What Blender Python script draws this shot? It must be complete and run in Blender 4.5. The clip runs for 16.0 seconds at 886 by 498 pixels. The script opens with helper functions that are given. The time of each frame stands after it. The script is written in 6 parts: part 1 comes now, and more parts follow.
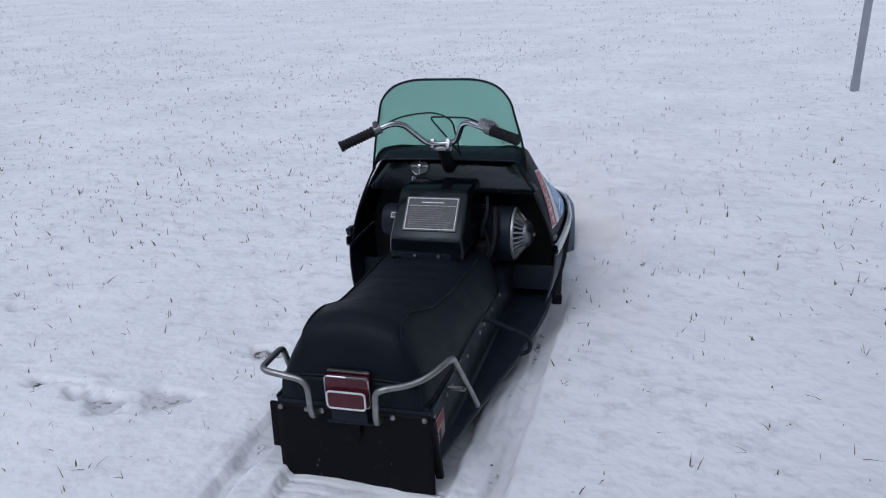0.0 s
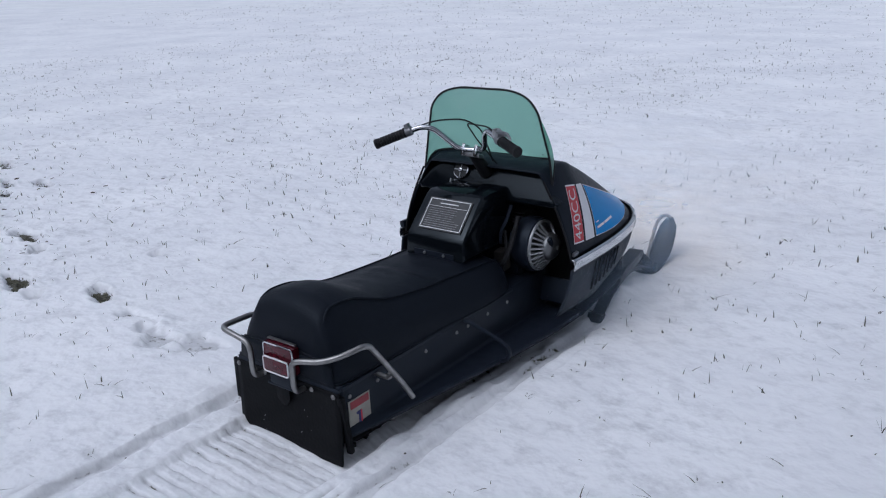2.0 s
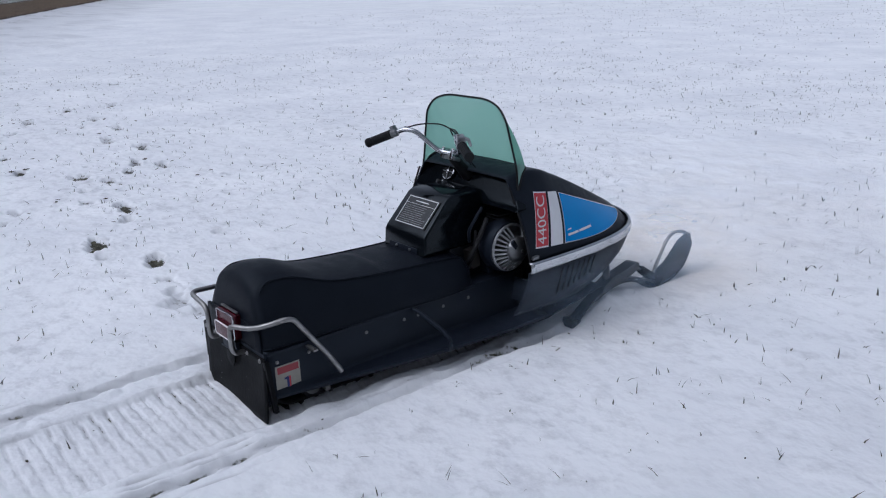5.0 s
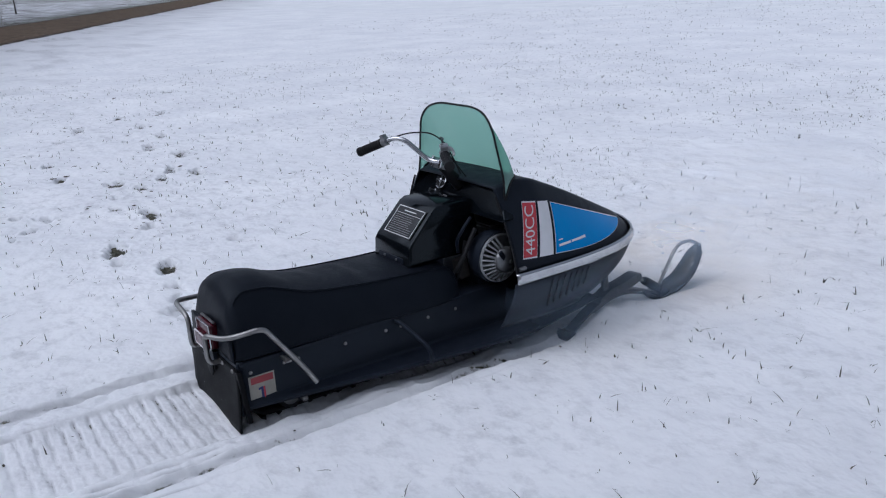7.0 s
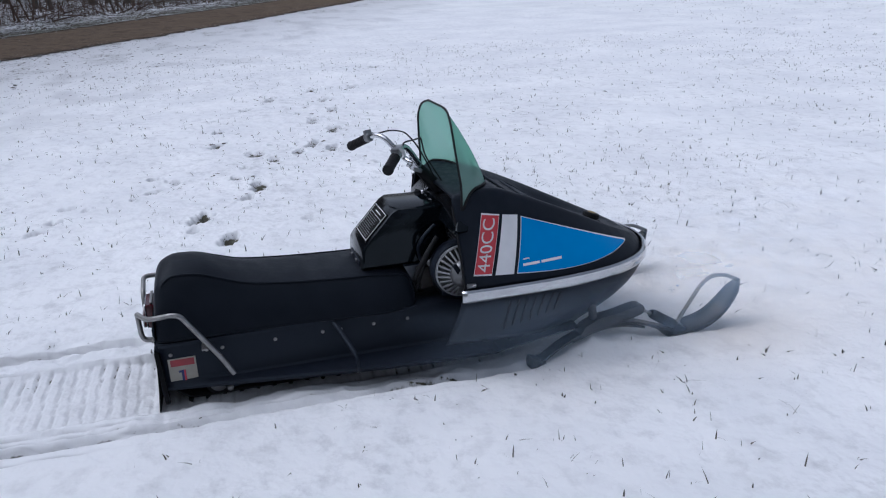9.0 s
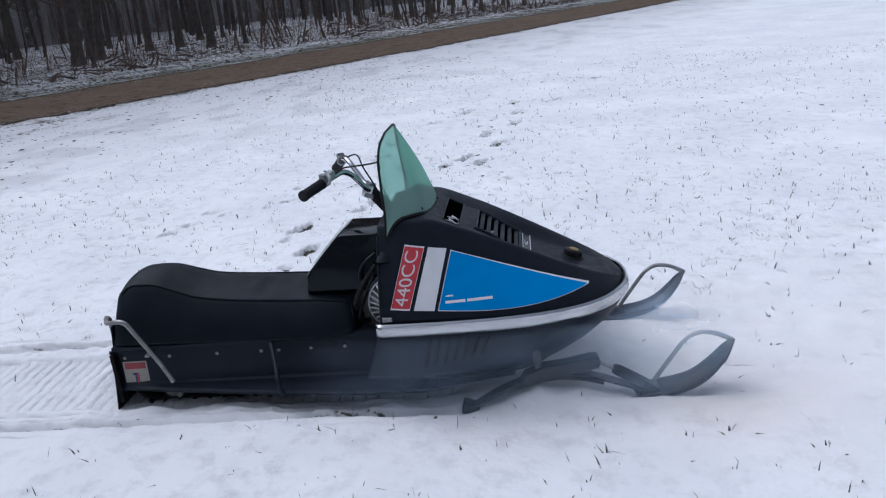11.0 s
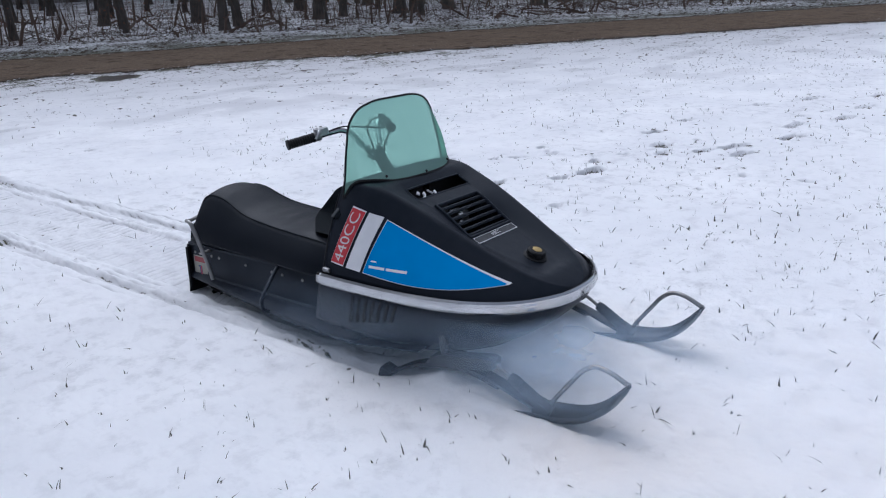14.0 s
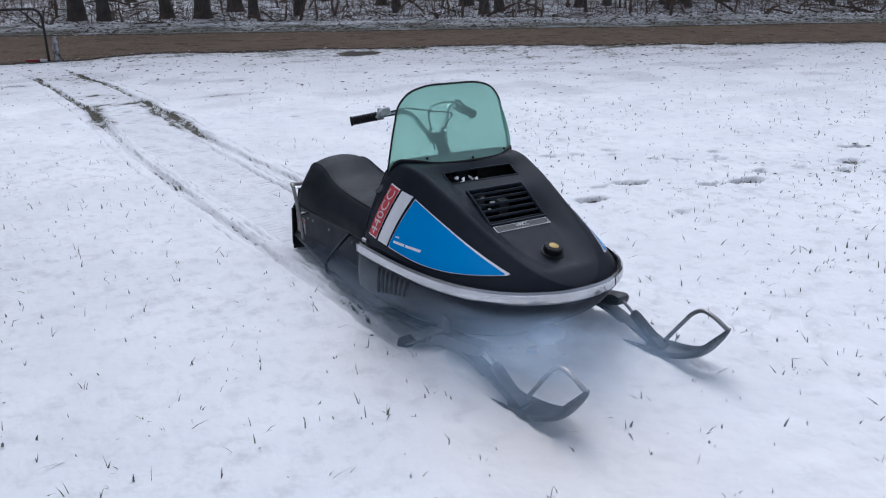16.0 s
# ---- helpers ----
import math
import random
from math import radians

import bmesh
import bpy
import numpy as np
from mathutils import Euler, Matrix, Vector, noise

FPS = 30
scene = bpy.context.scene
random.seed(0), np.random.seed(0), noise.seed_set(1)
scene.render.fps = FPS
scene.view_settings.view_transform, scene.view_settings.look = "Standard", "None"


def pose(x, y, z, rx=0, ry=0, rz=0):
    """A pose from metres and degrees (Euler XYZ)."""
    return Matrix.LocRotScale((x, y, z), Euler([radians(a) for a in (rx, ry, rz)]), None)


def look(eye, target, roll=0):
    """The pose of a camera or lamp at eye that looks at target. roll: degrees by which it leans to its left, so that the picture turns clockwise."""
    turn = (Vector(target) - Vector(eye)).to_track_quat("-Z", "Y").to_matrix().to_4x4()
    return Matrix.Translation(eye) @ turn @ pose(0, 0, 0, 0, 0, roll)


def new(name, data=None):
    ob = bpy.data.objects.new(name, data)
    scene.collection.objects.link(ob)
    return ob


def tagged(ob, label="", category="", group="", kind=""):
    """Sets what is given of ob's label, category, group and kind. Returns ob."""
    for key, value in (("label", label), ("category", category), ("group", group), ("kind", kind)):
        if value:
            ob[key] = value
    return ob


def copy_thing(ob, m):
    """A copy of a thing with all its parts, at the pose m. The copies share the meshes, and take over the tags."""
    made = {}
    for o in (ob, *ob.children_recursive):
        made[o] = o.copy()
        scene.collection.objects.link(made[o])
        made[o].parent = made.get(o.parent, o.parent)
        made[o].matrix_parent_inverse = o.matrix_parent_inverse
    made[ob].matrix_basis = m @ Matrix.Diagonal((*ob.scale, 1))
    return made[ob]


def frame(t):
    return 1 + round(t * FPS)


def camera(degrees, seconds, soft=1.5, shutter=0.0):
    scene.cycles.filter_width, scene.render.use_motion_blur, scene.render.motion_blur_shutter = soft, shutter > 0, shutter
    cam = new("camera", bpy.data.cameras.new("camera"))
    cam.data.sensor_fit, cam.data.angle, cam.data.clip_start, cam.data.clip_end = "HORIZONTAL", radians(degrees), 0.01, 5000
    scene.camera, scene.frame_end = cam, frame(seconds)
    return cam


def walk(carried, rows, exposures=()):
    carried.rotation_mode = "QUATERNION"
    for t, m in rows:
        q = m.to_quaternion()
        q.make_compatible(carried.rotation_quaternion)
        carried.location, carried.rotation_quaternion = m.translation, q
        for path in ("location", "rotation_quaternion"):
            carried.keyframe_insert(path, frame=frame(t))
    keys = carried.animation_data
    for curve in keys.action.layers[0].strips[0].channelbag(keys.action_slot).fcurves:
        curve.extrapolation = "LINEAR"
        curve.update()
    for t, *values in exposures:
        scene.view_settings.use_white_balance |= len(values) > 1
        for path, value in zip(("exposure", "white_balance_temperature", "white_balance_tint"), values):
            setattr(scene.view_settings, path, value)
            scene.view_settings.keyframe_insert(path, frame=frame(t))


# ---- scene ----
cam = camera(55.6, 16.0, 1.15)
PATH = [
    (0, (0.137, -0.065, 1.513), (-0.492, 1.699, 0.813), -1.6),
    (0.5, (0.453, 0.024, 1.55), (-0.363, 1.697, 0.82), -1.3),
    (1, (0.642, 0.194, 1.543), (-0.3, 1.796, 0.806), -2.0),
    (1.5, (0.852, 0.307, 1.54), (-0.25, 1.815, 0.825), -2.1),
    (2, (1.156, 0.358, 1.544), (-0.09, 1.765, 0.859), -1.5),
    (2.5, (1.322, 0.523, 1.534), (-0.028, 1.837, 0.861), -1.9),
    (3, (1.491, 0.727, 1.545), (0.047, 1.935, 0.869), -2.0),
    (3.5, (1.802, 0.825, 1.564), (0.277, 1.931, 0.892), -1.9),
    (4, (1.912, 0.829, 1.575), (0.368, 1.911, 0.907), -1.0),
    (6.5, (1.924, 0.899, 1.571), (0.373, 1.978, 0.916), -2.4),
    (7, (2.058, 1.139, 1.575), (0.426, 2.092, 0.922), -2.6),
    (7.5, (2.124, 1.422, 1.573), (0.417, 2.226, 0.911), -2.5),
    (8, (2.147, 1.737, 1.582), (0.4, 2.442, 0.911), -2.1),
    (8.5, (2.233, 2.036, 1.568), (0.427, 2.571, 0.894), -2.3),
    (9, (2.305, 2.324, 1.575), (0.46, 2.696, 0.899), -2.7),
    (9.2, (2.293, 2.478, 1.551), (0.434, 2.784, 0.88), -3.0),
    (11.3, (2.161, 3.828, 1.52), (0.309, 3.405, 0.894), -5.1),
    (11.5, (2.138, 3.922, 1.542), (0.307, 3.439, 0.899), -4.3),
    (12, (2.097, 4.286, 1.558), (0.337, 3.586, 0.914), -3.5),
    (12.5, (1.954, 4.586, 1.522), (0.254, 3.751, 0.878), -4.0),
    (13, (1.826, 4.878, 1.515), (0.227, 3.87, 0.864), -3.7),
    (13.5, (1.702, 5.21, 1.528), (0.219, 4.035, 0.88), -2.7),
    (14, (1.489, 5.365, 1.496), (0.078, 4.101, 0.853), -2.6),
    (14.5, (1.321, 5.584, 1.499), (0.031, 4.193, 0.866), -2.5),
    (15, (1.18, 5.829, 1.492), (0.059, 4.3, 0.856), -2.4),
    (15.5, (0.997, 5.954, 1.476), (0.0, 4.347, 0.826), -2.2),
    (16, (0.854, 6.02, 1.481), (-0.075, 4.372, 0.832), -1.3),
]
walk(cam, [(t, look(eye, target, roll)) for t, eye, target, roll in PATH],
     [(0, 0.10, 5600, 13), (4, 0.18, 5600, 13), (6.9, 0.17, 5600, 13), (8, 0.29, 5600, 13), (9, 0.30, 5600, 13), (11.4, 0.40, 5600, 13), (12.5, 0.43, 5600, 13), (16, 0.44, 5650, 13)])

# ---- world and light: an overcast winter day ----
world = bpy.data.worlds.new("overcast_sky")
scene.world = world
world.use_nodes = True
wn = world.node_tree.nodes
wl = world.node_tree.links
sky = wn.new("ShaderNodeTexSky")
sky.sky_type = "NISHITA"
sky.sun_disc = False
sky.sun_elevation = radians(52)
sky.sun_rotation = radians(200)
sky.air_density, sky.dust_density, sky.ozone_density = 1.0, 4.0, 1.0
wn["Background"].inputs["Strength"].default_value = 0.0935
cloud = wn.new("ShaderNodeHueSaturation")
cloud.inputs["Saturation"].default_value = 0.3
wl.new(sky.outputs[0], cloud.inputs["Color"])
wl.new(cloud.outputs[0], wn["Background"].inputs[0])

sun_data = bpy.data.lights.new("sun", "SUN")
sun_data.energy, sun_data.angle, sun_data.color = 0.6, radians(80), (1.0, 0.98, 0.96)
sun = new("sun", sun_data)
sun.matrix_world = look((0, 0, 20), (4.6, 12.8, 0))

# ---- materials ----
def material(name, colour, rough=0.5, metal=0.0, second=None, scale=8.0, amount=0.5, grain=0.0, grain_scale=200.0, rough_var=0.0,
             coat=0.0, spec=0.5, sheen=(1.0, 1.0, 1.0)):
    """A principled surface whose colour drifts to a second one in soft patches, with a fine relief."""
    m = bpy.data.materials.new(name)
    m.use_nodes = True
    nt = m.node_tree
    b = nt.nodes["Principled BSDF"]
    b.inputs["Base Color"].default_value = (*colour, 1)
    b.inputs["Roughness"].default_value = rough
    b.inputs["Metallic"].default_value = metal
    b.inputs["Coat Weight"].default_value = coat
    b.inputs["Specular IOR Level"].default_value = spec
    b.inputs["Specular Tint"].default_value = (*sheen, 1)
    tc = nt.nodes.new("ShaderNodeTexCoord")
    if second:
        n = nt.nodes.new("ShaderNodeTexNoise")
        n.inputs["Scale"].default_value, n.inputs["Detail"].default_value = scale, 6
        nt.links.new(tc.outputs["Object"], n.inputs["Vector"])
        r = nt.nodes.new("ShaderNodeValToRGB")
        r.color_ramp.elements[0].position, r.color_ramp.elements[1].position = 0.5 - amount * 0.4, 0.5 + amount * 0.4
        r.color_ramp.elements[0].color, r.color_ramp.elements[1].color = (*colour, 1), (*second, 1)
        nt.links.new(n.outputs[0], r.inputs[0])
        nt.links.new(r.outputs[0], b.inputs["Base Color"])
        if rough_var:
            mr = nt.nodes.new("ShaderNodeMapRange")
            mr.inputs["From Min"].default_value, mr.inputs["From Max"].default_value = 0.3, 0.7
            mr.inputs["To Min"].default_value, mr.inputs["To Max"].default_value = rough - rough_var, rough + rough_var
            nt.links.new(n.outputs[0], mr.inputs["Value"])
            nt.links.new(mr.outputs[0], b.inputs["Roughness"])
    if grain:
        g = nt.nodes.new("ShaderNodeTexNoise")
        g.inputs["Scale"].default_value, g.inputs["Detail"].default_value = grain_scale, 4
        nt.links.new(tc.outputs["Object"], g.inputs["Vector"])
        bp = nt.nodes.new("ShaderNodeBump")
        bp.inputs["Strength"].default_value, bp.inputs["Distance"].default_value = grain, 0.004
        nt.links.new(g.outputs[0], bp.inputs["Height"])
        nt.links.new(bp.outputs[0], b.inputs["Normal"])
    return m


HOOD = material("black_fibreglass_hood", (0.0100, 0.0128, 0.0195), 0.42, 0, (0.0135, 0.0164, 0.0235), 30, 0.6, 0.10, 260, 0.08, spec=0.13, sheen=(0.80, 0.92, 1.0))
GLOSS = material("gloss_black_plastic", (0.0028, 0.0040, 0.0060), 0.11, 0, (0.0046, 0.0062, 0.0086), 9, 0.6, 0.06, 60, 0.05, spec=0.24, sheen=(0.80, 0.92, 1.0))
SATIN = material("satin_black_paint", (0.0100, 0.0132, 0.0215), 0.43, 0, (0.0135, 0.0170, 0.0260), 14, 0.7, 0.1, 150, 0.1, spec=0.20, sheen=(0.80, 0.92, 1.0))
PAN = material("charcoal_belly_plastic", (0.012, 0.0152, 0.024), 0.46, 0, (0.017, 0.0205, 0.031), 10, 0.6, 0.12, 220, 0.08, spec=0.35, sheen=(0.80, 0.92, 1.0))
VINYL = material("black_seat_vinyl", (0.0062, 0.0080, 0.0128), 0.46, 0, (0.0088, 0.0110, 0.0168), 12, 0.7, 0.30, 300, 0.07, spec=0.13, sheen=(0.80, 0.92, 1.0))
RUBBER = material("black_rubber", (0.006, 0.0064, 0.0078), 0.6, 0, (0.012, 0.0125, 0.014), 20, 0.7, 0.3, 120, spec=0.25)
FLAP = material("worn_rubber_flap", (0.0032, 0.0037, 0.0050), 0.55, 0, (0.0062, 0.0068, 0.0084), 7, 0.8, 0.3, 90, 0.1, spec=0.10)
CHROME = material("polished_aluminium", (0.62, 0.63, 0.65), 0.17, 1.0, (0.46, 0.47, 0.49), 14, 0.8, 0.05, 60, 0.08)
STEEL = material("dull_steel_tube", (0.36, 0.355, 0.35), 0.42, 1.0, (0.22, 0.215, 0.21), 25, 0.8, 0.1, 150, 0.1)
CASTING = material("grey_alloy_casting", (0.3, 0.31, 0.32), 0.42, 0.9, (0.16, 0.16, 0.17), 30, 0.8, 0.2, 160, 0.1)
SKI = material("dark_painted_steel_ski", (0.010, 0.0115, 0.015), 0.42, 0.1, (0.020, 0.022, 0.028), 16, 0.8, 0.15, 120, 0.1)
RED = material("red_decal", (0.55, 0.035, 0.05), 0.32, 0, (0.5, 0.05, 0.06), 20, 0.6, 0.03)
WHITE = material("white_decal", (0.8, 0.8, 0.82), 0.32, 0, (0.72, 0.72, 0.74), 20, 0.6, 0.03)
CREAM = material("faded_cream_decal", (0.36, 0.34, 0.29), 0.4, 0, (0.28, 0.26, 0.22), 30, 0.7, 0.05)
DULL_RED = material("faded_red_decal", (0.32, 0.03, 0.04), 0.4, 0, (0.24, 0.03, 0.04), 30, 0.7, 0.05)
BLUE = material("blue_decal", (0.0, 0.232, 0.61), 0.24, 0, (0.0, 0.255, 0.65), 10, 0.6, 0.03, spec=0.25)
NAVY = material("navy_print", (0.02, 0.03, 0.14), 0.4)
LENS = material("red_lamp_lens", (0.075, 0.004, 0.012), 0.16, 0, (0.050, 0.003, 0.008), 60, 0.6, 0.15, 120)
PRINT = material("white_print", (0.66, 0.66, 0.67), 0.45)
TEXT = material("small_grey_print", (0.22, 0.225, 0.235), 0.5)
PLATE = material("black_plate", (0.02, 0.022, 0.024), 0.25, 0.2)
DARK = material("dark_slot", (0.004, 0.004, 0.005), 0.8)
BRASS = material("worn_brass_cap", (0.5, 0.36, 0.12), 0.45, 0.7, (0.3, 0.22, 0.1), 60, 0.8, 0.2)
# only for the unseen wall added to block sky light
BLOCKER = material("pale_blocker_grey", (0.34, 0.34, 0.33), 0.6, 0, (0.40, 0.40, 0.39), 3, 0.7, 0.1)
POST = material("grey_painted_post", (0.24, 0.26, 0.3), 0.5, 0, (0.3, 0.32, 0.36), 6, 0.7, 0.1)
IRON = material("black_iron", (0.012, 0.012, 0.013), 0.55, 0.3, (0.03, 0.025, 0.02), 30, 0.6, 0.2)
BARK = material("wet_bark", (0.032, 0.027, 0.024), 0.85, 0, (0.095, 0.083, 0.073), 5, 0.7, 0.9, 22)
TWIG = material("brown_twigs", (0.050, 0.034, 0.027), 0.85, 0, (0.135, 0.092, 0.070), 3, 0.7, 0.4, 60)
BLADE = material("dry_grass_blade", (0.050, 0.050, 0.042), 0.8, 0, (0.165, 0.152, 0.125), 1.3, 0.6)
STUMP = material("weathered_grey_wood", (0.035, 0.032, 0.030), 0.85, 0, (0.50, 0.50, 0.52), 11, 0.4, 0.6, 40)
ALLOY = material("bright_alloy_vanes", (0.42, 0.43, 0.44), 0.4, 0.55, (0.26, 0.27, 0.28), 40, 0.7, 0.15, 140, 0.1)
CRUMB = material("dark_soil_crumb", (0.03, 0.024, 0.018), 0.9, 0, (0.075, 0.055, 0.035), 2.5, 0.7)
LEAF = material("dead_oak_leaf", (0.26, 0.085, 0.035), 0.8, 0, (0.12, 0.060, 0.036), 3, 0.6)


def windshield_material():
    m = bpy.data.materials.new("green_acrylic")
    m.use_nodes = True
    nt = m.node_tree
    nt.nodes.remove(nt.nodes["Principled BSDF"])
    t = nt.nodes.new("ShaderNodeBsdfTransparent")
    t.inputs[0].default_value = (0.44, 0.80, 0.66, 1)
    d = nt.nodes.new("ShaderNodeBsdfDiffuse")
    d.inputs[0].default_value = (0.28, 0.48, 0.415, 1)
    mix = nt.nodes.new("ShaderNodeMixShader")
    mix.inputs[0].default_value = 0.47
    g = nt.nodes.new("ShaderNodeBsdfGlossy")
    g.inputs["Roughness"].default_value = 0.06
    mix2 = nt.nodes.new("ShaderNodeMixShader")
    nt.links.new(t.outputs[0], mix.inputs[1])
    nt.links.new(d.outputs[0], mix.inputs[2])
    mix2.inputs[0].default_value = 0.055
    nt.links.new(mix.outputs[0], mix2.inputs[1])
    nt.links.new(g.outputs[0], mix2.inputs[2])
    nt.links.new(mix2.outputs[0], nt.nodes["Material Output"].inputs["Surface"])
    return m


GREEN = windshield_material()


def ramp(nt, source, lo, hi):
    r = nt.nodes.new("ShaderNodeMapRange")
    r.inputs["From Min"].default_value, r.inputs["From Max"].default_value = lo, hi
    r.clamp = True
    nt.links.new(source, r.inputs["Value"])
    return r.outputs[0]


def noise_node(nt, vector, scale, detail=6.0, rough=0.55):
    n = nt.nodes.new("ShaderNodeTexNoise")
    n.inputs["Scale"].default_value, n.inputs["Detail"].default_value, n.inputs["Roughness"].default_value = scale, detail, rough
    nt.links.new(vector, n.inputs["Vector"])
    return n.outputs[0]


def math_node(nt, op, a, b):
    n = nt.nodes.new("ShaderNodeMath")
    n.operation = op
    for i, v in enumerate((a, b)):
        if isinstance(v, (int, float)):
            n.inputs[i].default_value = v
        else:
            nt.links.new(v, n.inputs[i])
    return n.outputs[0]


def mix_colour(nt, fac, a, b):
    n = nt.nodes.new("ShaderNodeMix")
    n.data_type = "RGBA"
    if isinstance(fac, (int, float)):
        n.inputs[0].default_value = fac
    else:
        nt.links.new(fac, n.inputs[0])
    for i, v in ((6, a), (7, b)):
        if isinstance(v, tuple):
            n.inputs[i].default_value = (*v, 1)
        else:
            nt.links.new(v, n.inputs[i])
    return n.outputs[2]


def snow_material():
    """Old snow, with turf and soil showing where the cover is thin (the attribute 'bare'), and some shade painted in
    grey.
    """
    m = bpy.data.materials.new("snow")
    m.use_nodes = True
    nt = m.node_tree
    b = nt.nodes["Principled BSDF"]
    pos = nt.nodes.new("ShaderNodeNewGeometry").outputs["Position"]
    bare = nt.nodes.new("ShaderNodeAttribute")
    bare.attribute_name = "bare"
    n1, n2, n3 = noise_node(nt, pos, 7, 8, 0.65), noise_node(nt, pos, 60, 4), noise_node(nt, pos, 1.1, 4)
    cover = math_node(nt, "ADD", bare.outputs["Fac"], math_node(nt, "ADD", math_node(nt, "MULTIPLY", math_node(nt, "SUBTRACT", n1, 0.5), 1.0), math_node(nt, "MULTIPLY", math_node(nt, "SUBTRACT", noise_node(nt, pos, 34, 4, 0.6), 0.5), 1.0)))
    mask = ramp(nt, cover, 0.46, 0.62)
    white = mix_colour(nt, ramp(nt, n3, 0.3, 0.7), (0.80, 0.81, 0.83), (0.93, 0.935, 0.94))
    flat = nt.nodes.new("ShaderNodeMapping")
    flat.inputs["Scale"].default_value = (1.0, 1.0, 0.0)
    nt.links.new(pos, flat.inputs["Vector"])
    # grey mottling: thin cover, and the shaded sides of lumps painted in
    thin = math_node(nt, "MULTIPLY", ramp(nt, noise_node(nt, flat.outputs[0], 8.5, 6, 0.68), 0.50, 0.74), ramp(nt, noise_node(nt, flat.outputs[0], 0.7, 3), 0.28, 0.62))
    white = mix_colour(nt, math_node(nt, "MULTIPLY", thin, 0.9), white, (0.56, 0.565, 0.58))
    white = mix_colour(nt, ramp(nt, bare.outputs["Fac"], 0.02, 0.34), white, (0.60, 0.605, 0.62))
    turf = mix_colour(nt, ramp(nt, n2, 0.38, 0.68), (0.032, 0.033, 0.021), (0.135, 0.128, 0.086))
    turf = mix_colour(nt, ramp(nt, bare.outputs["Fac"], 0.95, 1.2), turf, (0.026, 0.021, 0.016))
    nt.links.new(mix_colour(nt, mask, white, turf), b.inputs["Base Color"])
    b.inputs["Roughness"].default_value = 0.75
    b.inputs["Specular IOR Level"].default_value = 0.25
    hgt = math_node(nt, "ADD", math_node(nt, "MULTIPLY", noise_node(nt, pos, 4.6, 2.5, 0.5), 0.42), math_node(nt, "MULTIPLY", ramp(nt, noise_node(nt, pos, 9.5, 2.5, 0.55), 0.3, 0.72), 0.20))
    hgt = math_node(nt, "ADD", hgt, math_node(nt, "MULTIPLY", ramp(nt, noise_node(nt, pos, 19, 3, 0.6), 0.36, 0.70), 0.035))
    bp = nt.nodes.new("ShaderNodeBump")
    bp.inputs["Strength"].default_value, bp.inputs["Distance"].default_value = 0.45, 0.07
    nt.links.new(hgt, bp.inputs["Height"])
    bp2 = nt.nodes.new("ShaderNodeBump")
    bp2.inputs["Strength"].default_value, bp2.inputs["Distance"].default_value = 0.06, 0.005
    nt.links.new(noise_node(nt, pos, 120, 3), bp2.inputs["Height"])
    nt.links.new(bp.outputs[0], bp2.inputs["Normal"])
    nt.links.new(bp2.outputs[0], b.inputs["Normal"])
    return m


def gravel_material():
    m = bpy.data.materials.new("brown_gravel")
    m.use_nodes = True
    nt = m.node_tree
    b = nt.nodes["Principled BSDF"]
    pos = nt.nodes.new("ShaderNodeNewGeometry").outputs["Position"]
    edge = nt.nodes.new("ShaderNodeAttribute")
    edge.attribute_name = "edge"
    n1, n2, n3 = noise_node(nt, pos, 0.8, 5), noise_node(nt, pos, 22, 8, 0.78), noise_node(nt, pos, 5, 8, 0.7)
    c = mix_colour(nt, ramp(nt, n1, 0.3, 0.7), (0.072, 0.051, 0.035), (0.112, 0.081, 0.056))
    c = mix_colour(nt, ramp(nt, n2, 0.42, 0.68), c, (0.200, 0.150, 0.105))
    c = mix_colour(nt, ramp(nt, noise_node(nt, pos, 3.2, 6, 0.7), 0.52, 0.66), c, (0.046, 0.033, 0.024))
    # darker towards both edges of the road, in noisy patches
    dark = math_node(nt, "ADD", edge.outputs["Fac"], math_node(nt, "MULTIPLY", math_node(nt, "SUBTRACT", n3, 0.5), 1.6))
    c = mix_colour(nt, ramp(nt, dark, 0.5, 0.8), c, (0.026, 0.019, 0.014))
    snow = math_node(nt, "ADD", math_node(nt, "MULTIPLY", edge.outputs["Fac"], 0.13), noise_node(nt, pos, 11, 6, 0.65))
    c = mix_colour(nt, ramp(nt, snow, 0.70, 0.75), c, (0.8, 0.82, 0.85))
    nt.links.new(c, b.inputs["Base Color"])
    b.inputs["Specular IOR Level"].default_value = 0.1
    b.inputs["Roughness"].default_value = 0.9
    bp = nt.nodes.new("ShaderNodeBump")
    bp.inputs["Strength"].default_value, bp.inputs["Distance"].default_value = 0.8, 0.02
    nt.links.new(n2, bp.inputs["Height"])
    nt.links.new(bp.outputs[0], b.inputs["Normal"])
    return m


